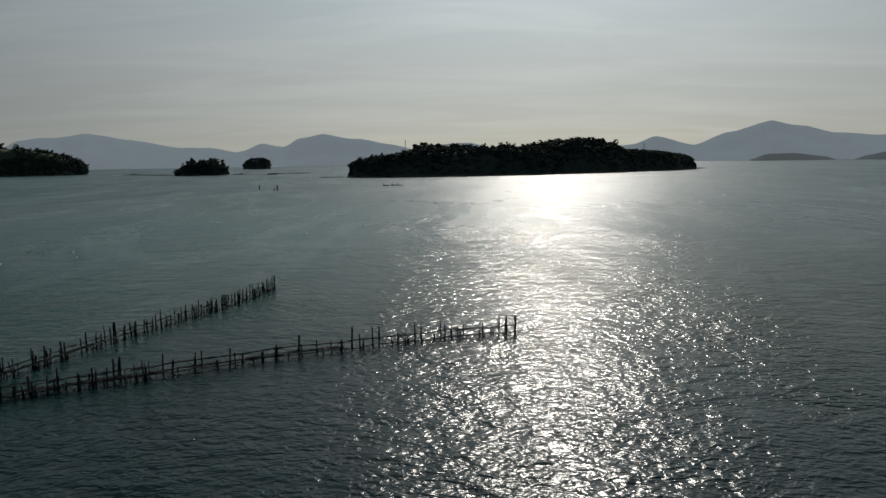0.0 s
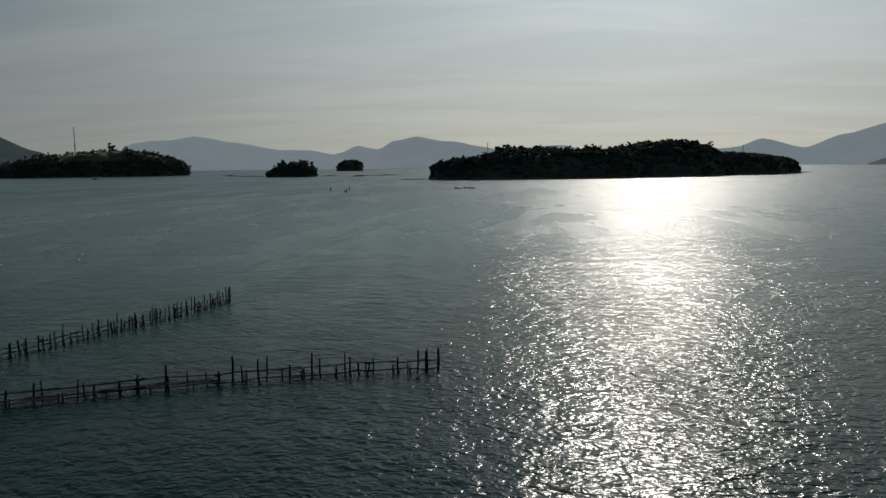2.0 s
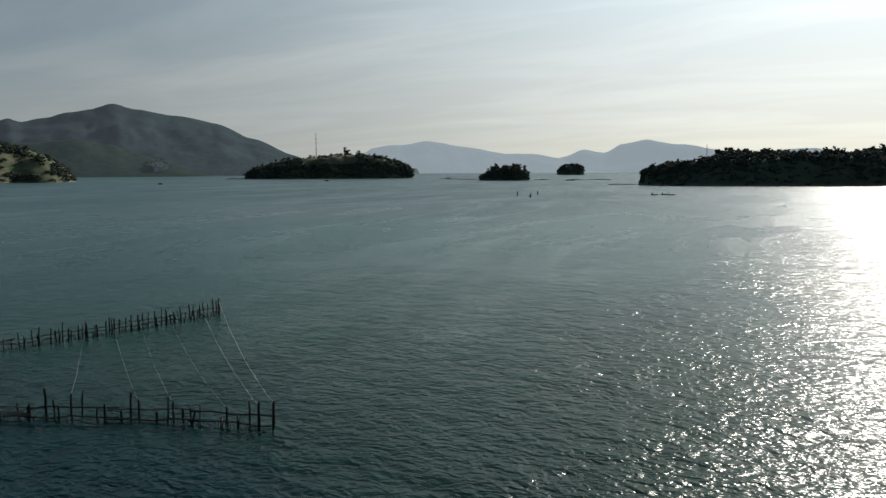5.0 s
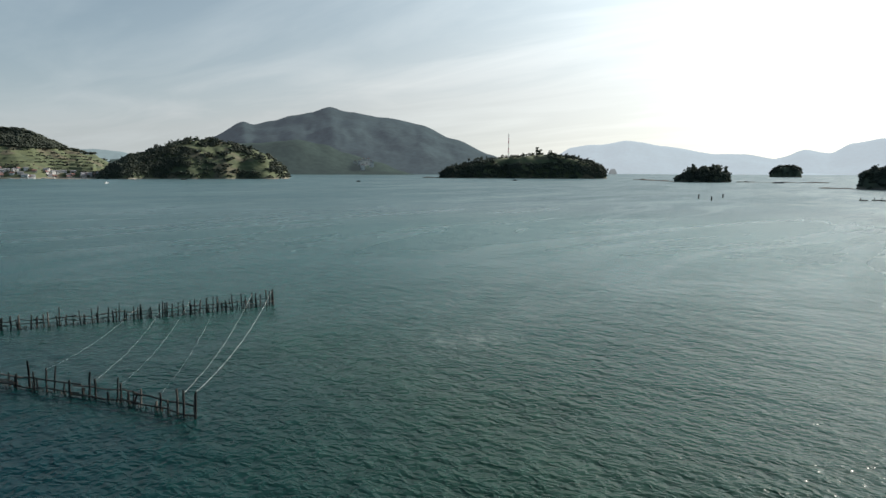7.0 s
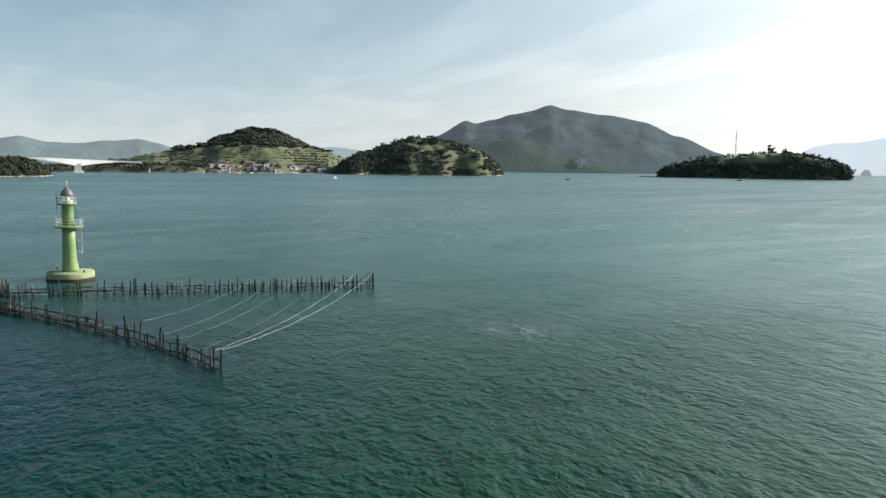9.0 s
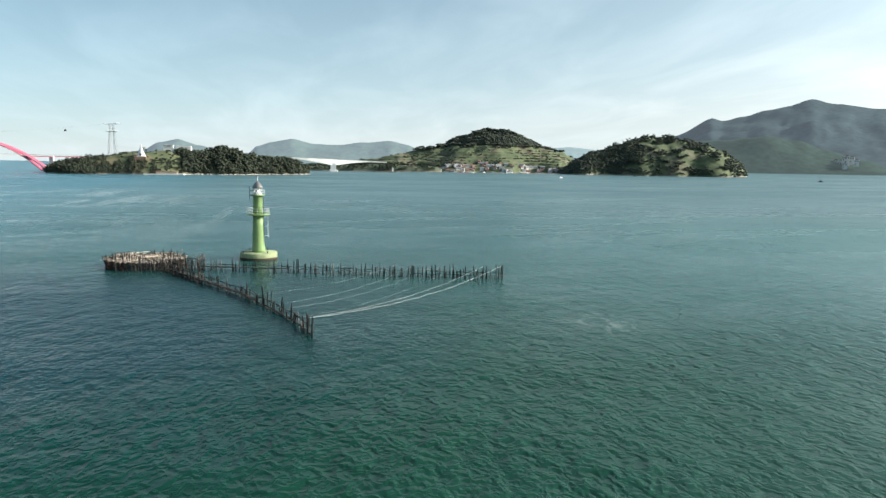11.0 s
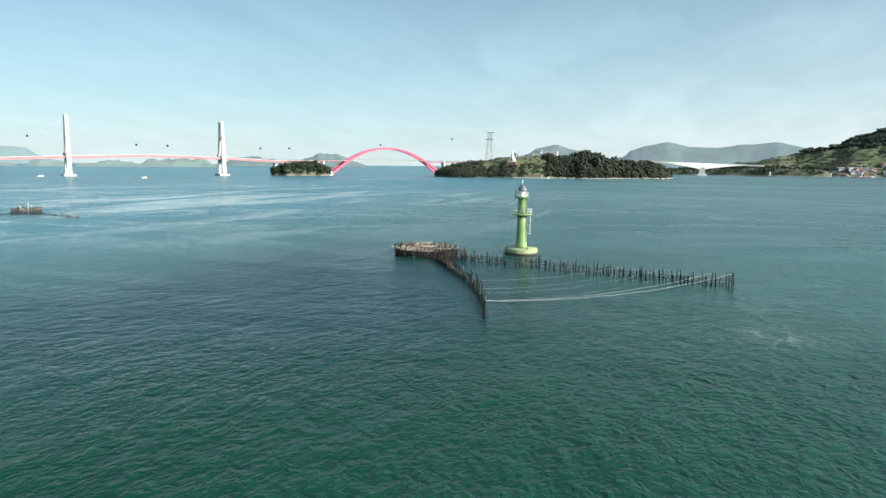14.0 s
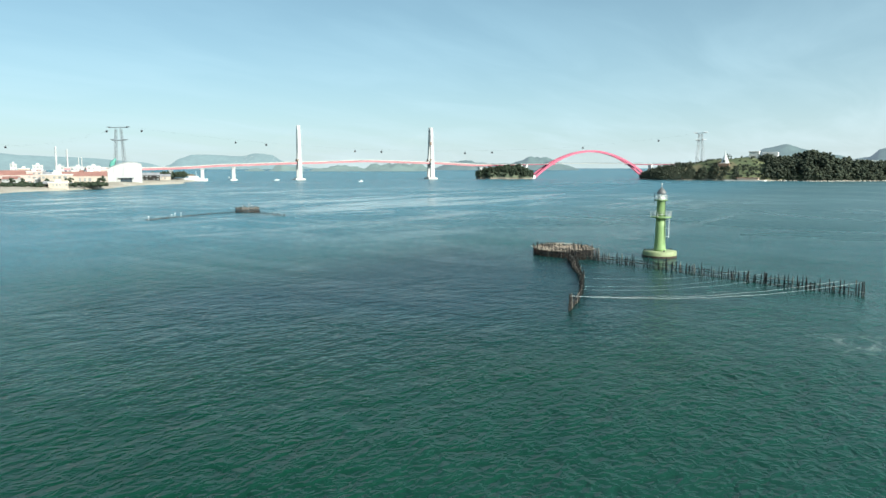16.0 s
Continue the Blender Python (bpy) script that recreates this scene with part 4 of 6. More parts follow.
# ---- green beacon ----
def beacon():
    ob = empty("lighthouse", pose(-0.6, 0.35, 0.33) @ Matrix.Diagonal((1, 1, 1.039, 1)), label="green concrete beacon tower standing on a round base in the sea", category="lighthouse")
    base = part("base", lathe([(4.02, -3), (4.06, 0.0), (4.06, 1.0), (3.95, 1.15), (0, 1.16)], 40), M_GREEN_STAINED, ob, "weed-stained pale green round base", True)
    part("waterline_band", lathe([(4.09, -0.9), (4.11, 0.05), (4.09, 0.14), (4.0, 0.14)], 40), M_WATTLE, base, "dark weed band")
    part("tower", lathe([(1.55, 1.1), (1.42, 1.7), (1.30, 3.0), (1.20, 6.5), (1.16, 9.1)], 32), M_GREEN, ob, smooth=True)
    part("gallery_slab", lathe([(1.1, 8.85), (2.3, 9.05), (2.55, 9.1), (2.55, 9.32), (1.1, 9.36)], 32), M_GREEN, ob)
    part("upper_tower", lathe([(1.10, 9.3), (1.05, 11.2), (1.02, 12.9), (1.3, 13.1), (1.55, 13.15), (1.55, 13.35), (0.6, 13.36)], 32), M_GREEN, ob, smooth=True)
    for r, z, n, h in ((2.45, 9.32, 14, 1.15), (1.48, 13.35, 10, 1.0)):
        rail = part("railing", join(*[tube([(r * math.cos(a / 18 * math.pi), r * math.sin(a / 18 * math.pi), z + k) for a in range(37)], 0.035, 5) for k in (h * 0.5, h)]), M_WHITE, ob, "white tubular railing")
        for i in range(n):
            a = 2 * math.pi * i / n
            part("railing_post", rod((r * math.cos(a), r * math.sin(a), z - 0.02), (r * math.cos(a), r * math.sin(a), z + h), 0.04, n=5), M_WHITE, rail)
    lamp = part("lantern_glazing", lathe([(0.82, 13.36), (0.82, 14.75)], 16), lantern_glass, ob)
    lamp.visible_shadow = False
    part("lantern_sill", lathe([(0.95, 13.35), (0.95, 13.75), (0.80, 13.76)], 16), M_WHITE, ob)
    for i in range(8):
        a = 2 * math.pi * i / 8
        part("glazing_bar", rod((0.85 * math.cos(a), 0.85 * math.sin(a), 13.7), (0.85 * math.cos(a), 0.85 * math.sin(a), 14.8), 0.05, n=4), M_WHITE, ob)
    part("lamp", lathe([(0.2, 13.4), (0.28, 13.9), (0.28, 14.3), (0.12, 14.5)], 12), M_WHITE, ob)
    part("dome", lathe([(1.12, 14.72), (1.12, 14.84), (1.0, 15.2), (0.72, 15.65), (0.34, 15.95), (0.2, 16.05), (0.2, 16.25), (0.05, 16.3)], 24), M_DOME, ob, "grey domed lantern roof", True)
    part("finial", join(rod((0, 0, 16.2), (0, 0, 17.0), 0.09, 0.05), lathe([(0.05, 16.85), (0.2, 16.95), (0.2, 17.2), (0.05, 17.3)], 10)), M_WHITE, ob)
    # ladder cage on the far side of the gallery, and the pipe behind it
    ladder = part("ladder", join(*[rod((sx, 2.1, 4.3), (sx, 2.1, 10.2), 0.045, n=5) for sx in (-0.24, 0.24)]), M_WHITE, ob, "white steel ladder")
    for k in range(17):
        part("rung", rod((-0.24, 2.1, 4.45 + 0.3 * k), (0.24, 2.1, 4.45 + 0.3 * k), 0.025, n=4), M_WHITE, ladder)
    for z in (4.6, 6.6, 8.6):
        part("ladder_bracket", rod((0, 1.15, z), (0, 2.1, z), 0.04, n=4), M_WHITE, ladder)
    for zz in (13.0, 14.2):
        part("davit_arm", rod((0, -1.0, zz), (0, -1.75, zz + 0.1), 0.05, n=5), M_DARK, ob)
    part("davit", rod((0, -1.75, 12.2), (0, -1.75, 15.0), 0.06, n=5), M_DARK, ob, "thin dark davit pole")
    part("conduit", rod((0.5, 1.2, 1.1), (0.5, 1.2, 13.0), 0.06, n=5), M_DARK, ob)
    part("door", box(-1.46, -1.28, -0.42, 0.42, 1.2, 3.1, 0.04), M_DOME, ob, "grey steel door")
    for a in (35, 150, 215, 300):
        part("mooring_bollard", lathe([(0.14, 0), (0.14, 0.35), (0.22, 0.38), (0.22, 0.48)], 10), M_DARK, ob).matrix_local = pose(3.6 * math.cos(radians(a)), 3.6 * math.sin(radians(a)), 1.1)
    return ob


beacon()


# ---- fishing weir ----
def crooked_post(k, mat):
    """A rough log one metre tall, sunk below the water; scaled in height where it stands."""
    r = random.Random(k)
    rings, n = [], 6
    for z, w in ((-0.9, 1.0), (0.0, 1.0), (0.35, 0.96), (0.7, 0.88), (0.97, 0.78), (1.0, 0.6)):
        cx, cy = r.uniform(-0.035, 0.035), r.uniform(-0.035, 0.035)
        rings.append([(cx + w * 0.125 * math.cos(2 * math.pi * i / n) * r.uniform(0.85, 1.1), cy + w * 0.125 * math.sin(2 * math.pi * i / n) * r.uniform(0.85, 1.1), z) for i in range(n)])
    return mesh_of("post", *loft(rings), mat)


POSTS = [crooked_post(k, M_POST) for k in range(6)]
PALE_POSTS = [crooked_post(k + 10, M_DRIFT) for k in range(3)]


def stand_post(parent, x, y, h, r, thick=1.0, pale=0.0, lean=2.0):
    ob = part("post", r.choice(PALE_POSTS if r.random() < pale else POSTS), M_POST, parent)
    ob.matrix_local = pose(x, y, 0, r.gauss(0, lean), r.gauss(0, lean), r.uniform(0, 360)) @ Matrix.Diagonal((thick, thick, h, 1))
    return ob


def weir_fence(line, count, low, high, tall_every, seed, label, thick=1.0, wattle=(0.0, 1.0), rails=(0.5, 1.05), sparse=0.0):
    """A row of driven posts tied with rails along a bent line, brushwood at its foot."""
    r = random.Random(seed)
    pts = [Vector((*p, 0)) for p in line]
    ob = empty("weir_fence", pose(0, 0, 0), label=label, category="fence", group="fish weir fences")
    for i in range(count):
        s = min(max((i + r.uniform(-0.55, 0.55)) / (count - 1), 0), 1)
        if s < sparse and r.random() < 0.5:
            continue
        p, d = along(pts, s)
        h = r.uniform(low * 0.8, (low + high) / 2)
        if r.random() < 2.0 / tall_every or i > count - 4:
            h = r.uniform((low + high) / 2 + 0.1, high)
        off = r.gauss(0, 0.12)
        stand_post(ob, p.x - d.y * off, p.y + d.x * off, h, r, thick * r.uniform(0.75, 1.3), 0.4 if i > count - 6 else 0.10)
        if r.random() < 0.25:          # a second stake driven beside it
            stand_post(ob, p.x - d.y * off + r.uniform(-0.4, 0.4), p.y + d.x * off + r.uniform(-0.3, 0.3), h * r.uniform(0.55, 0.95), r, thick * r.uniform(0.6, 0.95), 0.12, 8.0)
    for z in rails:
        runs = max(6, count // 6)
        for k in range(runs):
            a, b = k / runs - 0.006, (k + 1) / runs + 0.012
            way = []
            for j in range(5):
                p, d = along(pts, min(max(a + (b - a) * j / 4, 0), 1))
                side = 0.13 if z > 0.7 else -0.13
                way.append((p.x - d.y * side, p.y + d.x * side, z + r.gauss(0, 0.09)))
            part("rail", tube(way, r.uniform(0.06, 0.10) * thick, 5), M_DRIFT if r.random() < (0.6 if a < sparse else 0.25) else M_POST, ob)
    geos = []
    n = int(count * 5 * (wattle[1] - wattle[0]))
    for i in range(n):
        p, d = along(pts, wattle[0] + (wattle[1] - wattle[0]) * i / n)
        off = r.gauss(0, 0.05)
        x, y = p.x - d.y * off, p.y + d.x * off
        geos.append(rod((x, y, -0.5), (x + r.gauss(0, 0.07), y + r.gauss(0, 0.07), r.uniform(0.1, 0.45)), 0.045 * thick, n=3))
    tagged(part("brushwood", join(*geos), M_WATTLE, ob, "dark wet brushwood"), kind="stuff")
    return ob


ARM_NEAR = [(17.0, -15.5), (24.5, -10.8), (33, -6.2), (45, 0.6), (57, 5.6), (65, 8.7), (73.4, 11.0)]
ARM_FAR = [(13.0, -14), (15.5, -8), (17.5, -2), (20, 7), (23.5, 17), (27.5, 28), (30.7, 38), (32.4, 47.2)]
near_arm = weir_fence(ARM_NEAR, 48, 1.0, 2.9, 6, 3, "dark weathered log fence of a fish weir standing in the sea", 0.88, rails=(0.3, 1.15))
far_arm = weir_fence(ARM_FAR, 92, 1.7, 2.7, 8, 4, "dark upright log fence of a fish weir standing in the sea", 0.78, rails=(0.65, 1.15), sparse=0.34)
# outer row of thin stakes close to the trap
weir_fence([(16.6, -16.3), (24, -12.0), (32.5, -7.2)], 22, 1.3, 2.2, 7, 9, "crowded brown stakes where the fence meets the trap", 0.7, rails=(0.6, 1.4))


def catwalk(line, s0, s1, z, width, seed, label):
    """A narrow footway of poles lashed along a fence, with short cross slats."""
    r = random.Random(seed)
    pts = [Vector((*p, 0)) for p in line]
    ob = empty("footway", pose(0, 0, 0), label=label, category="footway")
    for side in (-0.5, 0.0, 0.5):
        for k in range(7):
            a, b = s0 + (s1 - s0) * (k - 0.08) / 7, s0 + (s1 - s0) * (k + 1.1) / 7
            way = []
            for j in range(5):
                p, d = along(pts, min(max(a + (b - a) * j / 4, 0), 1))
                o = side * width + r.gauss(0, 0.04) - 0.35
                way.append((p.x - d.y * o, p.y + d.x * o, z + r.gauss(0, 0.05)))
            part("pole", tube(way, r.uniform(0.045, 0.07), 5), r.choice((M_POST, M_DRIFT, M_DRIFT)), ob)
    n = int((s1 - s0) * 90)
    for i in range(n):
        p, d = along(pts, s0 + (s1 - s0) * (i + r.uniform(0.1, 0.9)) / n)
        c, e = -0.35 - width * r.uniform(0.45, 0.8), -0.35 + width * r.uniform(0.45, 0.8)
        part("slat", rod((p.x - d.y * c, p.y + d.x * c, z + 0.08), (p.x - d.y * e, p.y + d.x * e, z + 0.1 + r.gauss(0, 0.03)), 0.04, 0.035, 5), r.choice((M_DRIFT, M_POST)), ob)
    for i in range(int((s1 - s0) * 16)):          # stakes that carry it
        p, d = along(pts, s0 + (s1 - s0) * (i + 0.5) / int((s1 - s0) * 16))
        o = -0.35 - width * 0.5
        stand_post(ob, p.x - d.y * o, p.y + d.x * o, z + r.uniform(0.0, 0.5), r, 0.6, 0.1, 2.0)
    return ob


catwalk(ARM_NEAR, 0.02, 0.62, 0.62, 0.62, 51, "narrow grey pole footway along the weir fence")
catwalk(ARM_FAR, 0.02, 0.34, 0.75, 0.5, 52, "narrow pole footway between the trap and the beacon")


def weir_trap(cx, cy, rx, ry, turn, count, seed, label, scale=1.0, wall=1.0, rail=None):
    """The round trap at the head of the weir: rings of posts, a wattle wall and a walkway of laid poles."""
    r = random.Random(seed)
    ob = empty("weir_trap", pose(cx, cy, 0, 0, 0, turn) @ Matrix.Diagonal((1, 1, scale, 1)), label=label, category="fish trap")

    def spot(a, k):
        return rx * k * math.cos(a), ry * k * math.sin(a)

    for k, share, lo, hi in ((1.0, 0.9, 2.1, 3.2), (0.86, 0.5, 2.1, 3.1), (0.62, 0.75, 2.2, 3.5)):
        n = int(count * share)
        for i in range(n):
            a = 2 * math.pi * (i + r.uniform(-0.3, 0.3)) / n
            x, y = spot(a, k * r.uniform(0.98, 1.03))
            stand_post(ob, x, y, r.uniform(lo, hi) + (r.uniform(0.4, 1.2) if r.random() < 0.12 else 0), r, 0.85 * r.uniform(0.7, 1.25), 0.14, 4.5)
    for k, z in ((1.02, 0.7), (1.02, 1.3), (1.02, 1.95), (0.84, 1.4), (0.84, 2.0), (0.62, 2.05)):
        for q in range(8):
            way = [(*spot(2 * math.pi * (q + j / 5) / 8, k + r.gauss(0, 0.006)), z + r.gauss(0, 0.05)) for j in range(6)]
            part("rail", tube(way, 0.07, 5), rail or (M_DRIFT if z > 1.9 else M_POST), ob)
    geos = []
    for i in range(int(count * 5)):
        a = 2 * math.pi * i / (count * 5)
        x, y = spot(a, 0.985 + r.gauss(0, 0.006))
        geos.append(rod((x, y, -0.6), (x + r.gauss(0, 0.06), y + r.gauss(0, 0.06), r.uniform(0.4, 1.8) * wall), 0.06, n=3))
    tagged(part("wattle_wall", join(*geos), M_TRAP_WALL, ob, "dark red-brown wattle wall"), kind="stuff")
    n = int(count * 1.05)
    for i in range(n):
        a = 2 * math.pi * (i + r.uniform(-0.6, 0.6)) / n
        x0, y0 = spot(a + r.gauss(0, 0.12), 1.06 * r.uniform(0.92, 1.06))
        x1, y1 = spot(a + r.gauss(0, 0.35), r.uniform(0.45, 0.72))
        part("walkway_pole", rod((x0, y0, 2.05 + r.gauss(0, 0.07)), (x1, y1, 2.1 + r.gauss(0, 0.1)), r.uniform(0.05, 0.085), 0.05, 5), r.choice((M_BAMBOO, M_BAMBOO, M_DRIFT)), ob)
    for i in range(int(count * 0.4)):          # long poles laid right across
        a = r.uniform(0, 2 * math.pi)
        x0, y0 = spot(a, r.uniform(0.95, 1.08))
        x1, y1 = spot(a + math.pi + r.gauss(0, 0.5), r.uniform(0.3, 1.06))
        part("cross_pole", rod((x0, y0, 2.0 + r.gauss(0, 0.08)), (x1, y1, 2.0 + r.gauss(0, 0.08)), 0.07, 0.05, 5), M_BAMBOO if r.random() < 0.7 else M_POST, ob)
    for i in range(int(count * 0.9)):          # floor of poles laid side by side
        o = -0.9 + 1.8 * (i + r.uniform(0.2, 0.8)) / int(count * 0.9)
        half = math.sqrt(1 - o * o)
        x0, x1, y0 = -rx * half * r.uniform(0.8, 1.0), rx * half * r.uniform(0.8, 1.0), ry * o
        part("floor_pole", rod((x0, y0 + r.gauss(0, 0.2), 1.72 + r.gauss(0, 0.05)), (x1, y0 + r.gauss(0, 0.2), 1.72 + r.gauss(0, 0.05)), r.uniform(0.06, 0.09), 0.05, 5), M_BAMBOO if r.random() < 0.8 else M_DRIFT, ob)
    for i in range(int(count * 0.6)):
        a = r.uniform(0, 2 * math.pi)
        x0, y0 = spot(a, r.uniform(0.7, 1.05))
        x1, y1 = spot(a + r.uniform(0.2, 0.8), r.uniform(0.6, 1.08))
        part("loose_pole", rod((x0, y0, 2.15 + r.uniform(0, 0.3)), (x1, y1, 2.15 + r.uniform(0, 0.6)), 0.055, 0.045, 5), r.choice((M_BAMBOO, M_DRIFT)), ob)
    return ob


weir_trap(8.8, -21.4, 7.0, 7.6, -20, 58, 21, "round fish trap of stakes and bleached bamboo poles", 0.86)
# neck of stakes between trap and fences
weir_fence([(15.6, -16.2), (17.5, -13.8), (15.5, -12.0), (14.5, -9)], 16, 2.0, 3.0, 5, 17, "cluster of stakes at the mouth of the trap", rails=(0.8, 1.6, 2.2))


def rope(a, b, sag, radius, label):
    a, b = Vector(a), Vector(b)
    kink = random.Random(int(abs(a.x * 7 + b.y * 13)))
    way = [a + (b - a) * (i / 60) - Vector((0, 0, sag * 4 * (i / 60) * (1 - i / 60))) + (Vector((kink.gauss(0, 0.03), kink.gauss(0, 0.03), kink.gauss(0, 0.03))) if 0 < i < 60 else Vector())
           for i in range(61)]
    return tagged(part("rope", tube(way, radius, 5), M_ROPE), label, "rope", "ropes across the weir")


def on(line, s, z):
    p, d = along([Vector((*q, 0)) for q in line], s)
    return p.x, p.y, z


tie = random.Random(61)
for a, c, sag, rad in (((73.4, 11.0, 2.4), (32.4, 46.9, 2.4), 1.35, 0.018), ((72.0, 10.6, 2.1), (31.8, 43.5, 2.3), 1.2, 0.014), ((69, 9.9, 1.6), (30.7, 38.0, 1.9), 1.15, 0.005),
                       ((64, 8.4, 1.8), (29.4, 34.0, 2.0), 1.05, 0.006), ((61, 7.2, 1.9), (28.3, 30.5, 2.0), 1.0, 0.006), ((55, 4.8, 2.3), (27.2, 27.2, 2.1), 0.8, 0.006)):
    rope(a, c, sag, rad, "sagging white rope tied between the weir fences")
    for fence, end in ((near_arm, a), (far_arm, c)):          # the stake that each end is tied to
        stand_post(fence, end[0], end[1], end[2] + 0.15, tie, 0.9, lean=0.6)

# second weir farther off
weir_trap(-52, -218, 5.2, 5.6, 10, 26, 33, "distant round fish trap of brown stakes and bamboo", 0.95, 0.6, M_DRIFT)
weir_fence([(-47, -219), (-32, -220), (-12, -215), (7, -209)], 40, 0.35, 0.9, 9, 34, "low distant fish weir fence just above the water", rails=(0.4,))
weir_fence([(-50, -212), (-47, -198), (-43, -182)], 16, 0.8, 1.7, 5, 35, "short distant fish weir fence in the sea", rails=(0.5,))


for x, y, h in ((-10, -214.6, 2.2), (-13.5, -215.3, 2.0), (-8, -214.0, 1.7), (6, -209.0, 1.8), (-52, -217, 4.2), (-47.5, -216, 3.4), (-56, -220, 3.2)):
    mark = empty("marker_pole", pose(x, y, 0, 2, -3), label="thin white marker pole standing on the distant weir", category="pole", group="weir marker poles")
    part("pole", rod((0, 0, -1.5), (0, 0, h), 0.07, 0.05, 6), M_WHITE, mark)
    part("float", lathe([(0.05, h - 0.45), (0.2, h - 0.35), (0.22, h - 0.15), (0.06, h)], 8), M_WHITE, mark)


# ---- bridges ----
PYLON_A = Vector((-594, -757, 0))
RUN = Vector((-0.8203, 0.5719, 0))
SIDE = Vector((0.5719, 0.8203, 0))


def at_bridge(s, side, z):
    return tuple(PYLON_A + RUN * s + SIDE * side + Vector((0, 0, z)))


DECK = [(-330, 18.4), (-240, 18.6), (-218, 18.4), (-184, 19), (-100, 23.6), (0, 26.8), (106, 30), (213, 27.2), (300, 23.4), (340, 23.4)]


def deck_strip(s0, s1, width, table, top, bottom, step=14):
    rings, n = [], max(2, int((s1 - s0) / step))
    for i in range(n + 1):
        s = s0 + (s1 - s0) * i / n
        z = interp(table, s)
        w = width / 2
        rings.append([at_bridge(s, -w, z + top), at_bridge(s, w, z + top), at_bridge(s, w * 0.92, z + bottom), at_bridge(s, -w * 0.92, z + bottom)])
    return loft(rings)


def column(s, side, z0, z1, along0, across0, along1, across1):
    rings = []
    for z, a, c in ((z0, along0, across0), (z1, along1, across1)):
        rings.append([at_bridge(s + p * a / 2, side + q * c / 2, z) for p, q in ((-1, -1), (1, -1), (1, 1), (-1, 1))])
    return loft(rings)


def leaning(s, side0, side1, z0, z1, a0, c0, a1, c1):
    rings = []
    for z, o, a, c in ((z0, side0, a0, c0), (z1, side1, a1, c1)):
        rings.append([at_bridge(s + p * a / 2, o + q * c / 2, z) for p, q in ((-1, -1), (1, -1), (1, 1), (-1, 1))])
    return loft(rings)


def stayed_bridge():
    ob = empty("cable_stayed_bridge", label="red-decked cable-stayed bridge with two white pylons", category="bridge")
    part("girder", deck_strip(-330, 318, 13, DECK, 0.0, -2.8), M_PINK, ob, "red steel girder in haze-paled paint")
    part("roadway", deck_strip(-330, 318, 14, DECK, 0.35, 0.0), M_CONCRETE, ob)
    for w in (-6.7, 6.7):
        rings = []
        for i in range(58):
            s = -330 + 648 * i / 57
            z = interp(DECK, s)
            rings.append([at_bridge(s, w - 0.15, z + 0.34), at_bridge(s, w + 0.15, z + 0.34), at_bridge(s, w + 0.15, z + 1.1), at_bridge(s, w - 0.15, z + 1.1)])
        part("parapet", loft(rings), M_CONCRETE, ob, "pale concrete parapet")
    for s in (0, 213):
        top, z = 83.0, interp(DECK, s)
        py = part("pylon", column(s, 0, -4, 2.6, 16, 26, 15, 25), M_CONCRETE, ob, "white concrete pylon on a grey footing")
        for q in (-1, 1):
            part("pylon_leg", leaning(s, q * 9.0, q * 7.6, 2.4, z - 3, 6.6, 4.4, 5.8, 3.6), M_PALE, py)
            part("pylon_leg", leaning(s, q * 7.6, q * 3.4, z - 3.02, top, 5.8, 3.6, 4.6, 3.0), M_PALE, py)
        for zz, half in ((z - 5.5, 8), (56, 5.2), (76, 4)):
            part("crossbeam", column(s, 0, zz, zz + 3.2, 4.4, half * 2, 4.4, half * 2), M_PALE, py)
        for q in (-1, 1):
            part("maintenance_cradle", column(s - 2.6, q * 7.9, z + 1.2, z + 5.0, 3.2, 2.0, 3.2, 2.0), M_RUST, py, "small rust-brown maintenance cradle")
        if s:
            part("maintenance_cradle", column(s - 2.4, 6.4, 55, 59.5, 3.0, 2.0, 3.0, 2.0), M_RUST, py, "small rust-brown maintenance cradle")
        part("fairlead", column(s, 0, z + 0.3, z + 2.6, 7.0, 15.6, 7.0, 15.6), M_CONCRETE, py)
        for q in (-1, 1):
            for k in range(8):
                for e in (-1, 1):
                    r0 = top - 3 - k * 2.3
                    reach = 100 - k * 11
                    foot = s + e * reach
                    part("stay_cable", rod(at_bridge(s, q * (3.4 + k * 0.1), r0), at_bridge(foot, q * 6.2, interp(DECK, foot) + 0.3), 0.022, n=4), M_WHITE, ob)
    part("abutment", column(-330, 0, 0, 15.6, 9, 15, 8, 14), M_CONCRETE, ob)
    for s in (-270, -184, -141, -97, 300):
        z = interp(DECK, s) - 3.6
        pier = part("pier", column(s, 0, -4, z - 2.5, 5.5, 9, 4.6, 8), M_PALE, ob, "white concrete pier")
        part("pier_cap", column(s, 0, z - 2.5, z + 0.02, 4.8, 8, 6.5, 12), M_WHITE, pier)
        part("pier_foot", column(s, 0, -4, 1.8, 11, 14, 10, 13), M_CONCRETE, pier)
    return ob


stayed_bridge()
ARCH_DECK = [(300, 23.4), (403, 25), (510, 25.6), (625, 25), (760, 26)]


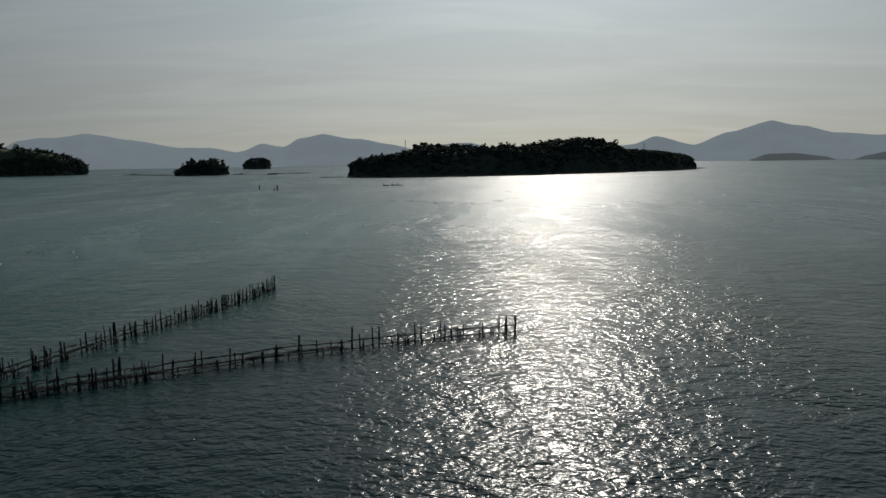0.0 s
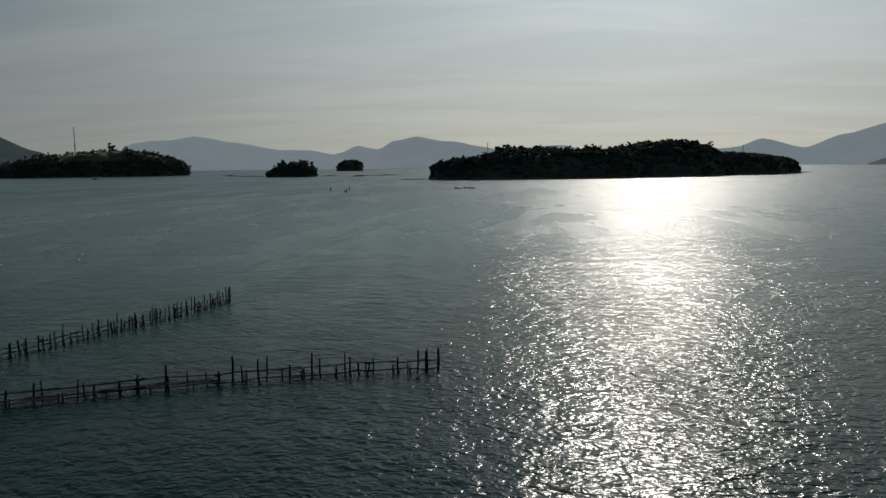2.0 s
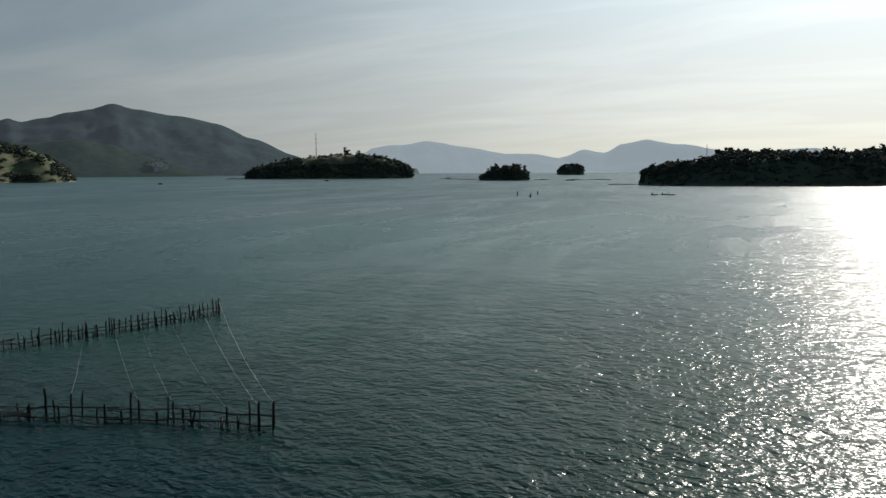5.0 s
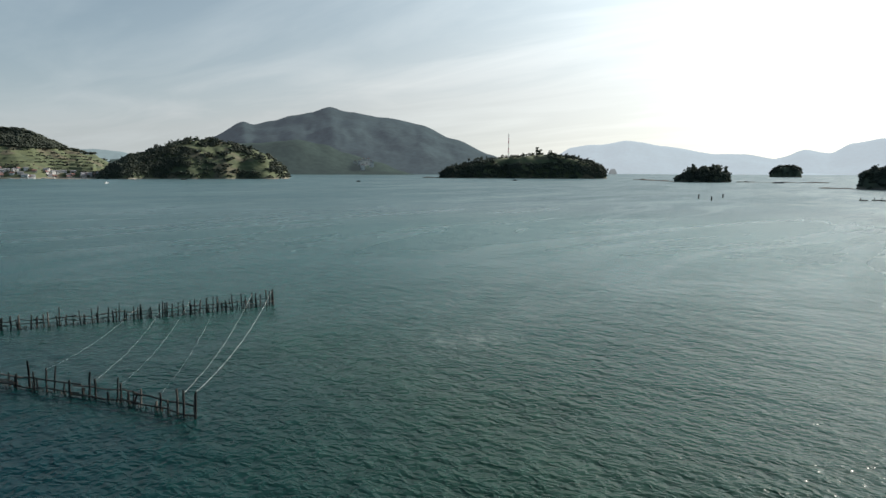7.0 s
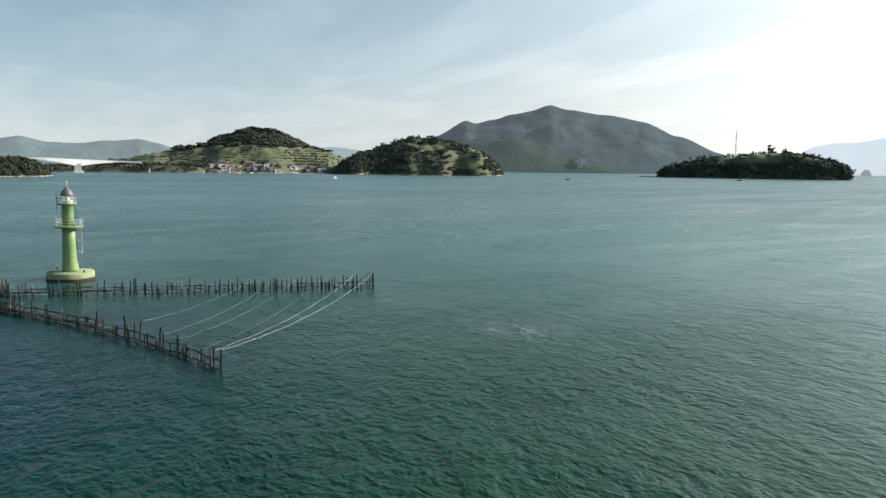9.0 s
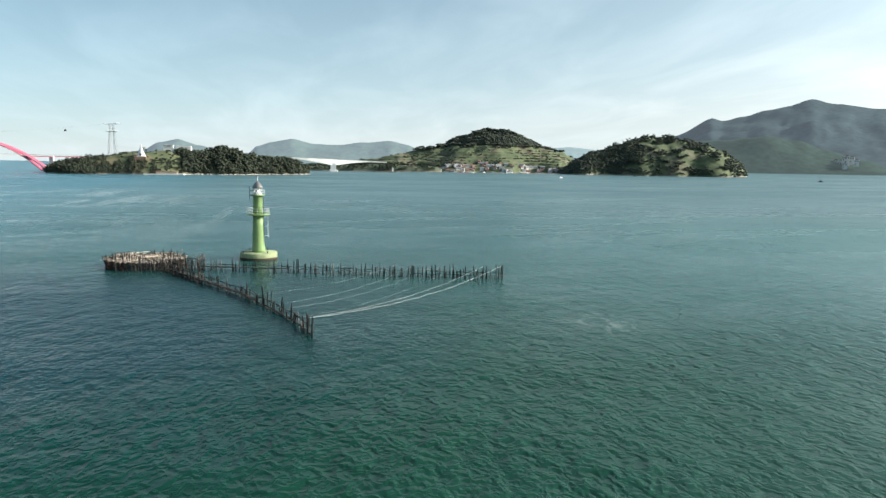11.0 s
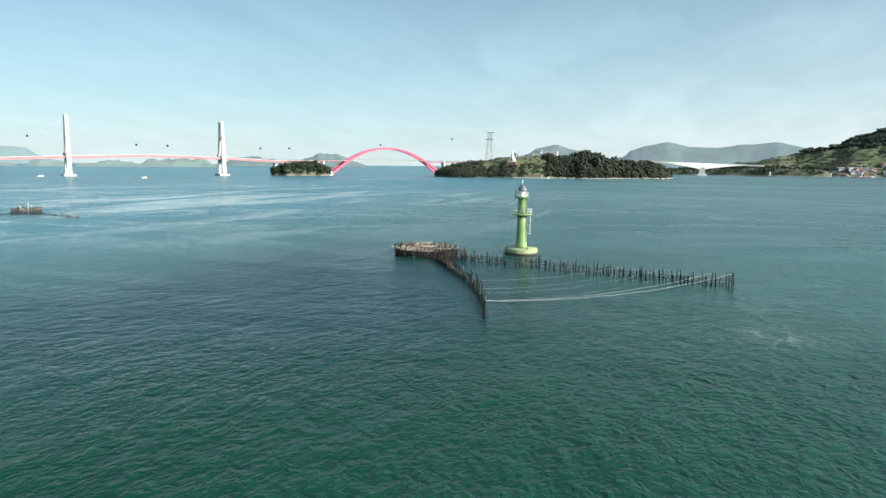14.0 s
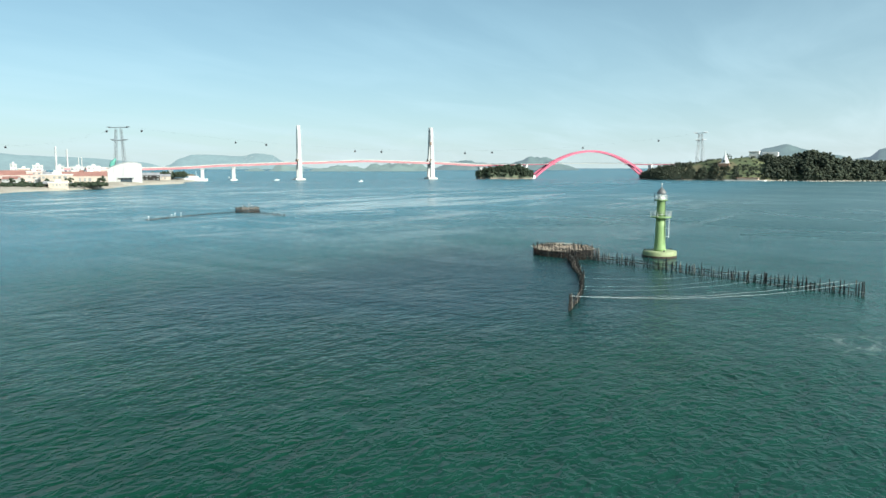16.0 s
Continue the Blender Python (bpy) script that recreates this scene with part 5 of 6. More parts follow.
def arch_bridge():
    ob = empty("arch_bridge", label="red steel arch bridge spanning a narrow strait", category="bridge")
    part("deck", deck_strip(318, 770, 12, ARCH_DECK, 0.3, -0.5), M_CONCRETE, ob, "pale grey deck")
    for a, c in ((318, 440), (586, 770)):
        part("girder", deck_strip(a, c, 9, ARCH_DECK, -0.52, -2.0), M_RED, ob, "red steel girder")
    s0, s1, n = 398, 626, 30
    for q in (-1, 1):
        rings = []
        for i in range(n + 1):
            k = i / n
            s, z, o = s0 + (s1 - s0) * k, 2.0 + 45.0 * 4 * k * (1 - k), q * (8.5 - 6.3 * 4 * k * (1 - k))
            slope = math.atan(45.0 * 4 * (1 - 2 * k) / (s1 - s0))
            h = 1.9 - 0.2 * math.sin(math.pi * k)
            ds, dz = -math.sin(slope) * h, math.cos(slope) * h
            rings.append([at_bridge(s + ds * e, o + f * 1.2, z + dz * e) for e, f in ((-1, -1), (-1, 1), (1, 1), (1, -1))])
        part("arch_rib", loft(rings), M_RED, ob, "red box-section arch rib")
        for i in range(6, 25):
            k = i / n
            s, z, o = s0 + (s1 - s0) * k, 2.0 + 45.0 * 4 * k * (1 - k), q * (8.5 - 6.3 * 4 * k * (1 - k))
            if z > 32:
                part("hanger", rod(at_bridge(s, q * 6, 25.6), at_bridge(s, o, z), 0.10, n=4), M_WHITE, ob)
    for k in (0.14, 0.3, 0.4, 0.5, 0.6, 0.7, 0.86):
        s, z, o = s0 + (s1 - s0) * k, 2.0 + 45.0 * 4 * k * (1 - k), 8.5 - 6.3 * 4 * k * (1 - k)
        part("strut", rod(at_bridge(s, -o, z), at_bridge(s, o, z), 1.0, n=6), M_RED, ob)
    for s in (392, 632):
        part("abutment", column(s, 0, -4, 6.5, 16, 24, 9, 21), M_WHITE, ob, "white concrete abutment")
        part("pier", column(s - 7 if s < 500 else s + 6, 0, 5, 24, 3.5, 9, 3.0, 9), M_WHITE, ob)
    for s in (330, 346, 362, 376):
        part("pier", column(s, 0, 4, interp(ARCH_DECK, s) - 1.68, 2.2, 8, 2.2, 8), M_WHITE, ob)
    for w in (-5.8, 5.8):
        rail = [at_bridge(318 + 452 * i / 40, w, interp(ARCH_DECK, 318 + 452 * i / 40) + 1.4) for i in range(41)]
        part("handrail", tube(rail, 0.12, 4), M_DARK, ob)
    for i in range(46):
        s = 322 + i * 9.9
        part("handrail_post", box(-0.1, 0.1, -0.1, 0.1, 0, 1.2), M_DARK, ob).matrix_local = pose(*at_bridge(s, 5.8, interp(ARCH_DECK, s) + 0.25))
    return ob


arch_bridge()


def white_bridge():
    ob = empty("girder_bridge", label="white haunched girder bridge on one broad pier", category="bridge")

    def strip(y0, y1, half, top, bottom):
        rings = []
        for i in range(41):
            y = y0 + (y1 - y0) * i / 40
            x = -1436 - (y - 78) * 0.6
            z = 28.8 - (y - 22) * 0.032
            q = max(0.0, 1 - abs(y - 78) / 90)
            d = 2.4 + 11.5 * q ** 1.5 if bottom is None else bottom
            rings.append([(x - half, y, z + top), (x + half, y, z + top), (x + half * 0.7, y, z - d), (x - half * 0.7, y, z - d)])
        return loft(rings)

    part("girder", strip(-160, 205, 6, 0, None), M_WHITE, ob)
    part("deck", strip(-160, 205, 7, 0.8, 0.0), M_WHITE, ob)
    part("pier", join(box(-1442, -1428, 69, 87, -3, 4, 1.0), box(-1441, -1430, 72, 84, 4, 18.5)), M_WHITE, ob)
    return ob


white_bridge()


# ---- cable car ----
def lattice(a, b, w0, w1, bays, r):
    """A square lattice mast between two points, upright or leaning."""
    a, b = Vector(a), Vector(b)
    geos, corners = [], ((-1, -1), (1, -1), (1, 1), (-1, 1))
    at = lambda k, c: a + (b - a) * k + Vector((c[0], c[1], 0)) * ((w0 + (w1 - w0) * k) / 2)
    for c in corners:
        geos.append(rod(at(0, c), at(1, c), r, n=4))
    for i in range(bays):
        for j in range(4):
            c, d = corners[j], corners[(j + 1) % 4]
            geos.append(rod(at(i / bays, c), at((i + 1) / bays, d), r * 0.6, n=3))
            geos.append(rod(at((i + 1) / bays, c), at((i + 1) / bays, d), r * 0.6, n=3))
    return join(*geos)


CAR_A, CAR_B = Vector((-333, -806, 0)), Vector((-967, -262, 0))
CAR_SIDE = Vector((0.65, 0.76, 0))


def cable_tower(p, z0, z1, label, turn=0, steel=M_STEEL):
    ob = empty("cable_car_tower", pose(p.x, p.y, z0, 0, 0, math.degrees(math.atan2(CAR_SIDE.y, CAR_SIDE.x)) + turn), label=label, category="tower", group="cable car towers")
    h = z1 - z0
    for sx in (-1, 1):
        part("mast_leg", lattice((sx * 8, 0, 0), (sx * 3.6, 0, h * 0.93), 3.8, 2.0, 10, 0.20), steel, ob, "grey lattice leg")
    for k, half in ((0.72, 9.5), (0.95, 14.0)):
        arm = part("cross_arm", join(box(-half, half, -1.2, -0.7, h * k, h * k + 0.7), box(-half, half, 0.7, 1.2, h * k, h * k + 0.7),
                                     *[rod((x, -1, h * k + 0.3), (x + half / 5, 1, h * k + 0.3), 0.18, n=4) for x in np.linspace(-half, half * 0.8, 10)]), steel, ob)
        for sx in (-1, 1):
            part("sheave", box(sx * half - 0.6, sx * half + 0.6, -3.5, 3.5, h * k + 0.7, h * k + 1.6, 0.2), steel, arm)
    for sx in (-1, 1):
        part("footing", box(sx * 8 - 3, sx * 8 + 3, -3, 3, -6, 0.5, 0.2), M_CONCRETE, ob)
    return ob


cable_tower(CAR_A, 4.0, 73, "tall grey lattice cable car tower in the town", 62, M_GIRDER)
cable_tower(CAR_B, isle_c.under(CAR_B.x, CAR_B.y), 74, "tall pale lattice cable car tower on the island")


def car_way(k, side):
    p = CAR_A + (CAR_B - CAR_A) * k + CAR_SIDE * side
    return Vector((p.x, p.y, 72.5 - 30 * 4 * k * (1 - k)))


for side in (-11.5, 11.5):
    tagged(part("cable", tube([car_way(i / 40, side) for i in range(41)], 0.014, 3), M_DARK), "thin steel cable of the cable car", "cable", "cable car ropes")
    back = Vector((140, -210, 0))
    tagged(part("cable", tube([CAR_A + CAR_SIDE * side + back * (i / 12) + Vector((0, 0, 72.5 - 25 * 4 * (i / 12) * (1 - i / 12))) for i in range(13)], 0.014, 3), M_DARK),
           "thin steel cable of the cable car", "cable", "cable car ropes")


def gondola(p):
    ob = empty("gondola", pose(p.x, p.y, p.z - 4.2, 0, 0, -40.6), label="small dark cable car cabin hanging from its cable", category="cable car", group="cable cars")
    part("cabin", loft([[(x * k, y * k, z) for x, y in ((-1.2, -0.7), (-0.7, -1.1), (0.7, -1.1), (1.2, -0.7), (1.2, 0.7), (0.7, 1.1), (-0.7, 1.1), (-1.2, 0.7))]
                        for z, k in ((-0.1, 0.75), (0.3, 1.0), (1.9, 1.0), (2.3, 0.7))]), M_DARK, ob)
    part("hanger", rod((0, 0, 2.25), (0, 0, 4.25), 0.1, n=5), M_DARK, ob)
    return ob


for k, side in ((0.17, -11.5), (0.217, 11.5), (0.36, -11.5), (0.40, 11.5), (0.55, -11.5), (0.59, 11.5), (0.77, -11.5), (0.905, 11.5), (0.035, 11.5)):
    gondola(car_way(k, side))
for k, side in ((0.6, -11.5), (0.05, 11.5)):
    p = CAR_A + CAR_SIDE * side + Vector((140, -210, 0)) * k
    gondola(Vector((p.x, p.y, 72.5 - 25 * 4 * k * (1 - k))))

# white monument and pavilion on the island
mon = empty("monument", pose(-938, -217, max(isle_c.under(-938, -217), 21.5)), label="white conical monument on the grassy knoll", category="monument")
part("spire", loft([[(r * math.cos(i * math.pi / 4), r * math.sin(i * math.pi / 4), z) for i in range(8)] for r, z in ((6.5, 0), (4.6, 4), (2.6, 9), (1.0, 15), (0.15, 18.5))]), M_WHITE, mon)
part("plinth", box(-8, 8, -8, 8, -5, -0.4, 0.3), M_RUST, mon, "low red-brown stone wall")
part("terrace", box(-7, 7, -7, 7, -0.4, 0.2, 0.1), M_CONCRETE, mon)
part("doorway", box(4.0, 6.0, -1.4, 1.4, 0.5, 4.2), M_DARK, mon)
x, y = isle_c.place(0.33, -0.2)
single_tree(x, y, isle_c.height(0.33, -0.2) - 0.5, 9, 8, "lone round tree on the grassy knoll")
pav = empty("pavilion", pose(-1012, -192, 38.5), label="white hilltop building with a flat roof", category="building")
part("wall", box(-4, 4, -7, 7, -8, 4.5), M_WHITE, pav)
part("roof", box(-5, 5, -8, 8, 4.5, 5.4, 0.2), M_CONCRETE, pav)
part("annex", box(-5, 5, 12, 34, -9, 4, 0.2), M_WHITE, pav)
ter = empty("landing", pose(-911, -178, 0), label="pale low landing building at the island shore", category="building")
part("wall", box(-5, 3, -14, 14, 0, 4.2), M_WALL_CREAM, ter)
part("roof", box(-6, 4, -15, 15, 4.2, 4.9, 0.15), M_ROOF_RED, ter)
part("quay", box(-8, 10, -30, 24, -3, 1.4, 0.2), M_CONCRETE, ter)

# radio mast on the wooded island
x, y = isle_f.place(0.42, 0.0)
mast = empty("radio_mast", pose(x, y, isle_f.height(0.42, 0) + 2), label="tall thin red and white lattice mast", category="mast")
for k in range(5):
    part("mast_section", lattice((0, 0, 13.5 * k), (0, 0, 13.5 * (k + 1) - 0.02), 2.2 - 0.3 * k, 1.9 - 0.3 * k, 5, 0.22), M_RED if k % 2 else M_WHITE, mast)
x, y = isle_e.place(0.13, 0.2)
mast2 = empty("radio_mast", pose(x, y, isle_e.height(0.13, 0.2) - 1), label="slim grey lattice mast among the trees", category="mast")
part("mast_section", lattice((0, 0, 0), (0, 0, 24), 1.4, 0.7, 8, 0.16), M_STEEL, mast2)
x, y = isle_e.place(0.86, 0.2)
copy_thing(mast2, pose(x, y, isle_e.height(0.86, 0.2) - 1))


# ---- houses ----
def house_meshes(w, d, h, rise):
    wall = join(box(-w / 2, w / 2, -d / 2, d / 2, -4, h), ([(-w / 2, -d / 2, h), (-w / 2, d / 2, h), (-w / 2, 0, h + rise), (w / 2, -d / 2, h), (w / 2, d / 2, h), (w / 2, 0, h + rise)],
                [(0, 2, 1), (3, 4, 5)]))
    e, t = 0.5, 0.25
    roof = loft([[(x, -d / 2 - e, h - 0.25), (x, 0, h + rise), (x, d / 2 + e, h - 0.25), (x, d / 2 + e, h - 0.25 + t), (x, 0, h + rise + t), (x, -d / 2 - e, h - 0.25 + t)] for x in (-w / 2 - e, w / 2 + e)])
    return wall, roof


WINDOW = {}


def window_mesh(w, h):
    key = (w, h)
    if key not in WINDOW:
        WINDOW[key] = mesh_of("window", *box(-w / 2, w / 2, -0.08, 0.08, 0, h), M_PANE)
    return WINDOW[key]


def house(w, d, h, rise, wall_mat, roof_mat, label):
    ob = empty("house", label=label, category="house", group="harbour village houses")
    wall, roof = house_meshes(w, d, h, rise)
    part("wall", wall, wall_mat, ob)
    part("roof", roof, roof_mat, ob)
    for x in (-w * 0.28, w * 0.28):
        part("window", window_mesh(1.8, 1.4), M_GLASS, ob).matrix_local = pose(x, -d / 2 - 0.02, 1.2)
    part("door", box(-0.6, 0.6, -d / 2 - 0.08, -d / 2 + 0.05, 0, 2.1), M_DARK, ob)
    return ob


r = random.Random(8)
KINDS = [house(8, 6.5, 3.2, 1.8, M_WHITE, M_ROOF_RED, "white village house with a red gable roof"), house(9, 7, 4.4, 1.8, M_WHITE, M_ROOF_GREY, "white two-storey house with a grey roof"),
         house(7, 6.5, 3.0, 1.7, M_WALL_CREAM, M_ROOF_RED, "cream village house with a dull red roof"), house(12, 7, 3.6, 1.7, M_WHITE, M_ROOF_GREY, "long white harbour house with a grey roof")]
used = set()
for i in range(100):
    u, v = (r.uniform(0.33, 0.92) if i % 3 else r.gauss(0.62, 0.08)), -r.uniform(0.86, 0.985)
    x, y = hill.place(u, v)
    k = r.randrange(4)
    m = pose(x, y, max(hill.height(u, v), 1.0), 0, 0, 80 + r.gauss(0, 14))
    if k in used:
        copy_thing(KINDS[k], m)
    else:
        KINDS[k].matrix_basis = m
        used.add(k)
x, y = hill.place(0.6, -0.97)
quay = tagged(part("harbour_quay", join(*[box(-6, 6, -26, 26, -3, 1.6, 0.2)]), M_CONCRETE), "long pale concrete harbour quay", "quay", kind="structure")
quay.matrix_world = pose(hill.place(0.55, -1.0)[0], hill.place(0.55, -1.0)[1], 0, 0, 0, -8)
light = empty("harbour_light", pose(-1440, 210, 0), label="small white harbour light on the breakwater", category="lighthouse")
part("tower", lathe([(2.0, 0), (1.8, 1), (1.6, 8), (1.9, 8.2), (1.9, 8.6), (1.0, 8.7), (1.0, 10.2), (0.1, 11)], 12), M_WHITE, light)
part("breakwater", box(-5, 5, -45, 8, -3, 1.8, 0.4), M_ROCK, light)


def block(x, y, z, turn, w, d, h, wall_mat, roof_mat, label, storeys, bays, group="", roof="flat"):
    ob = empty("building", pose(x, y, z, 0, 0, turn), label=label, category="building", group=group)
    if roof == "flat":
        part("wall", box(-w / 2, w / 2, -d / 2, d / 2, -3, h), wall_mat, ob)
        part("roof", join(box(-w / 2 - 0.4, w / 2 + 0.4, -d / 2 - 0.4, d / 2 + 0.4, h, h + 0.9), box(-w * 0.15, w * 0.15, -d * 0.2, d * 0.2, h + 0.9, h + 3.0)), roof_mat, ob)
    else:
        wall, top = house_meshes(w, d, h, min(4.2, d * 0.3))
        part("wall", wall, wall_mat, ob)
        part("roof", top, roof_mat, ob)
    for k in range(storeys):
        for i in range(bays):
            if (i * 7 + k * 5 + int(w)) % 4 == 0:
                continue
            part("window", window_mesh(w / bays * (0.4 + 0.1 * ((i + k) % 3)), h / storeys * 0.42), M_PANE, ob).matrix_local = pose(-w / 2 + w * (i + 0.5) / bays, -d / 2 - 0.03, h * (k + 0.32) / storeys)
    return ob


def from_d(bearing, dist):
    return EYE_D[0] - math.sin(radians(bearing)) * dist, EYE_D[1] + math.cos(radians(bearing)) * dist


# apartments on the mountain's foot
for i, (b, h, z) in enumerate(((49.4, 18, 38), (49.0, 26, 36), (48.7, 30, 40), (48.4, 26, 42), (48.1, 22, 34), (48.8, 20, 22))):
    x, y = EYE_B[0] - math.sin(radians(b)) * (3190 - 20 * i), EYE_B[1] + math.cos(radians(b)) * (3190 - 20 * i)
    block(x, y, z, b, 17, 14, h, M_WHITE, M_ROOF_RED, "pale apartment block at the foot of the mountain", 2, 2, "apartments under the mountain")

# ---- town on the shore ----
x, y = from_d(149.25, 905)
hall = empty("exhibition_hall", pose(x, y, 3, 0, 0, 150), label="large windowless white hall with a curved roof", category="building")
rings = []
for i in range(13):
    a = i / 12
    xx = -19 + 36 * a
    zz = 13.5 + 9 * math.sin(math.pi * (0.05 + 0.68 * a))
    rings.append([(xx, -10, -3), (xx, 10, -3), (xx, 10, zz), (xx, 4, zz + 1.2), (xx, -4, zz + 1.2), (xx, -10, zz)])
part("wall", loft(rings), M_CLAD, hall)
part("annex", box(-26, -19.02, -9, 8, -3, 11, 0.2), M_WALL_CREAM, hall)
part("entrance", box(-6, 6, -10.4, -9.9, 0, 5), M_GLASS, hall, "dark glazed entrance")
part("canopy", box(-8, 8, -14, -10, 5.2, 5.8, 0.1), M_STEEL, hall)
for q in range(6):
    part("cladding_seam", box(-18 + q * 6.5, -17.85 + q * 6.5, -10.06, -10.0, 0, 13), M_CONCRETE, hall)
x, y = from_d(150.05, 925)
teal = empty("sculpture", pose(x, y, 20, 0, 0, 150) @ Matrix.Diagonal((1.0, 0.8, 0.9, 1)), label="teal wave-shaped sculpture beside the hall", category="sculpture")
part("figure", loft([[(dx + w * math.cos(i * math.pi / 4), w * 0.7 * math.sin(i * math.pi / 4), z) for i in range(8)] for dx, w, z in ((0, 4.2, -18), (-0.6, 3.6, -6), (-1.6, 2.8, 3), (-0.4, 3.0, 7), (1.8, 1.6, 10), (2.2, 0.4, 12))]), M_TEAL, teal, smooth=True)
for b, dist, w, d, h, wm, rm, lab, st, ba, roof in (
        (151.95, 840, 42, 14, 8.5, M_WALL_CREAM, M_ROOF_RED, "long market hall with a dull red gable roof", 1, 9, "gable"),
        (153.7, 800, 28, 12, 10, M_WALL_CREAM, M_PALE, "beige flat-roofed seafront building", 2, 6, "flat"),
        (155.1, 850, 14, 12, 13, M_WALL_PINK, M_PALE, "pale pink flat-roofed building", 3, 3, "flat"),
        (156.9, 850, 50, 14, 10, M_WALL_PINK, M_ROOF_RED, "long low pinkish building with a dull red roof", 2, 9, "gable"),
        (159.6, 850, 34, 14, 11, M_WALL_CREAM, M_ROOF_RED, "cream shoreline building with a red roof", 3, 6, "gable"),
        (162.0, 840, 26, 14, 13, M_WALL_PINK, M_CONCRETE, "pale flat-roofed shoreline building", 4, 5, "flat"),
        (153.65, 735, 16, 7, 3.6, M_WALL_CREAM, M_CONCRETE, "low pale kiosk behind the beach", 1, 6, "flat"),
        (154.3, 745, 7, 6, 3.2, M_WALL_PINK, M_ROOF_GREY, "small beach hut with a grey roof", 1, 2, "gable"),
        (156.3, 1000, 7, 8, 20.5, M_PALE, M_PALE, "slim pale apartment tower in the town", 5, 2, "flat"),
        (155.7, 1010, 12, 10, 15, M_WALL_CREAM, M_CONCRETE, "pale apartment block in the town", 4, 3, "flat"),
        (154.85, 1000, 11, 10, 19, M_PALE, M_CONCRETE, "white apartment block in the town", 5, 3, "flat"),
        (153.5, 1010, 9, 9, 18, M_PALE, M_PALE, "narrow white block behind the market", 4, 2, "flat"),
        (152.35, 1000, 17, 10, 17, M_PALE, M_PALE, "pale industrial block behind the market", 3, 4, "flat"),
        (151.35, 990, 15, 10, 18, M_WHITE, M_PALE, "white block with small windows", 4, 3, "flat"),
        (150.7, 1000, 9, 8, 14, M_WALL_PINK, M_CONCRETE, "pale stair tower block", 4, 2, "flat"),
        (147.6, 985, 22, 10, 7, M_POST, M_ROOF_GREY, "brown timber quay building", 2, 5, "gable"),
        (146.6, 1010, 14, 9, 5, M_WALL_CREAM, M_ROOF_GREY, "small cream quay house", 1, 3, "gable")):
    x, y = from_d(b, dist)
    block(x, y, 3.0, b, w, d, h, wm, rm, lab, st, ba, "town buildings", roof)
jumble = random.Random(77)
WALLS, ROOFS = (M_WALL_CREAM, M_WALL_PINK, M_PALE, M_CONCRETE, M_CLAD), (M_ROOF_RED, M_ROOF_GREY, M_CONCRETE, M_RUST)
for i in range(34):
    b, d = jumble.uniform(150.9, 160.0), jumble.uniform(795, 965)
    x, y = from_d(b, d)
    w = jumble.uniform(6, 15)
    tall = jumble.uniform(3, 6) + (d - 795) * 0.045
    pitched = jumble.random() < 0.6
    block(x, y, 3.0, b + jumble.gauss(0, 25), w, jumble.uniform(6, 9), tall, jumble.choice(WALLS), jumble.choice(ROOFS),
          "small weathered town house with a pitched roof" if pitched else "small weathered flat-roofed town house", 1 + int(tall / 4), 1 + int(w / 4), "town buildings", "gable" if pitched else "flat")
for b, h, r0 in ((153.7, 56, 1.5), (153.0, 52, 1.4), (152.3, 37, 0.9), (152.1, 38, 0.9)):
    x, y = from_d(b, 1500)
    ch = empty("chimney", pose(x, y, 0), label="tall white industrial chimney with a red band", category="chimney", group="power station chimneys")
    part("shaft", lathe([(r0 * 1.9, -2), (r0 * 1.2, h * 0.4), (r0, h)], 14), M_PALE, ch)
    part("band", lathe([(r0 * 1.07, h - 14), (r0 * 1.06, h - 11)], 14), M_ROOF_RED, ch)
plant_land = Land([(-330, -1280), (-560, -1420), (-760, -1240)], 120, [(0, 4), (1, 4)], power=8, seed=12, steep=5)
plant_land.build("ground_harbour", M_MEADOW, "flat harbour land behind the town", 30, 10)
woods("woods", [(from_d(b, d)[0], from_d(b, d)[1], 2.6, h, h * 1.1, "bush") for b, d, h in
      [(r.uniform(150.6, 163), r.uniform(735, 800), r.uniform(2, 6.5)) for _ in range(360)]] +
      [(from_d(b, d)[0], from_d(b, d)[1], 2.4, h, h, "broad") for b, d, h in [(r.uniform(145.2, 147.2), r.uniform(1065, 1110), r.uniform(8, 13)) for _ in range(110)]],
      "shrubs and pines along the town beach")
for b, d, h in ((152.9, 780, 9), (151.0, 800, 8), (155.9, 790, 8), (156.5, 795, 9), (157.4, 785, 8), (150.75, 815, 10), (154.4, 790, 8)):
    x, y = from_d(b, d)
    single_tree(x, y, 2.8, h, h * 0.9, "bushy roadside tree by the town beach")
point = Land([(-385, -905), (-440, -880), (-505, -872)], 34, [(0, 3), (0.5, 4), (1, 2.5)], power=5, seed=15, steep=4)
point.build("ground_quay_point", M_CONCRETE, "paved quay point below the bridge", 14, 8)


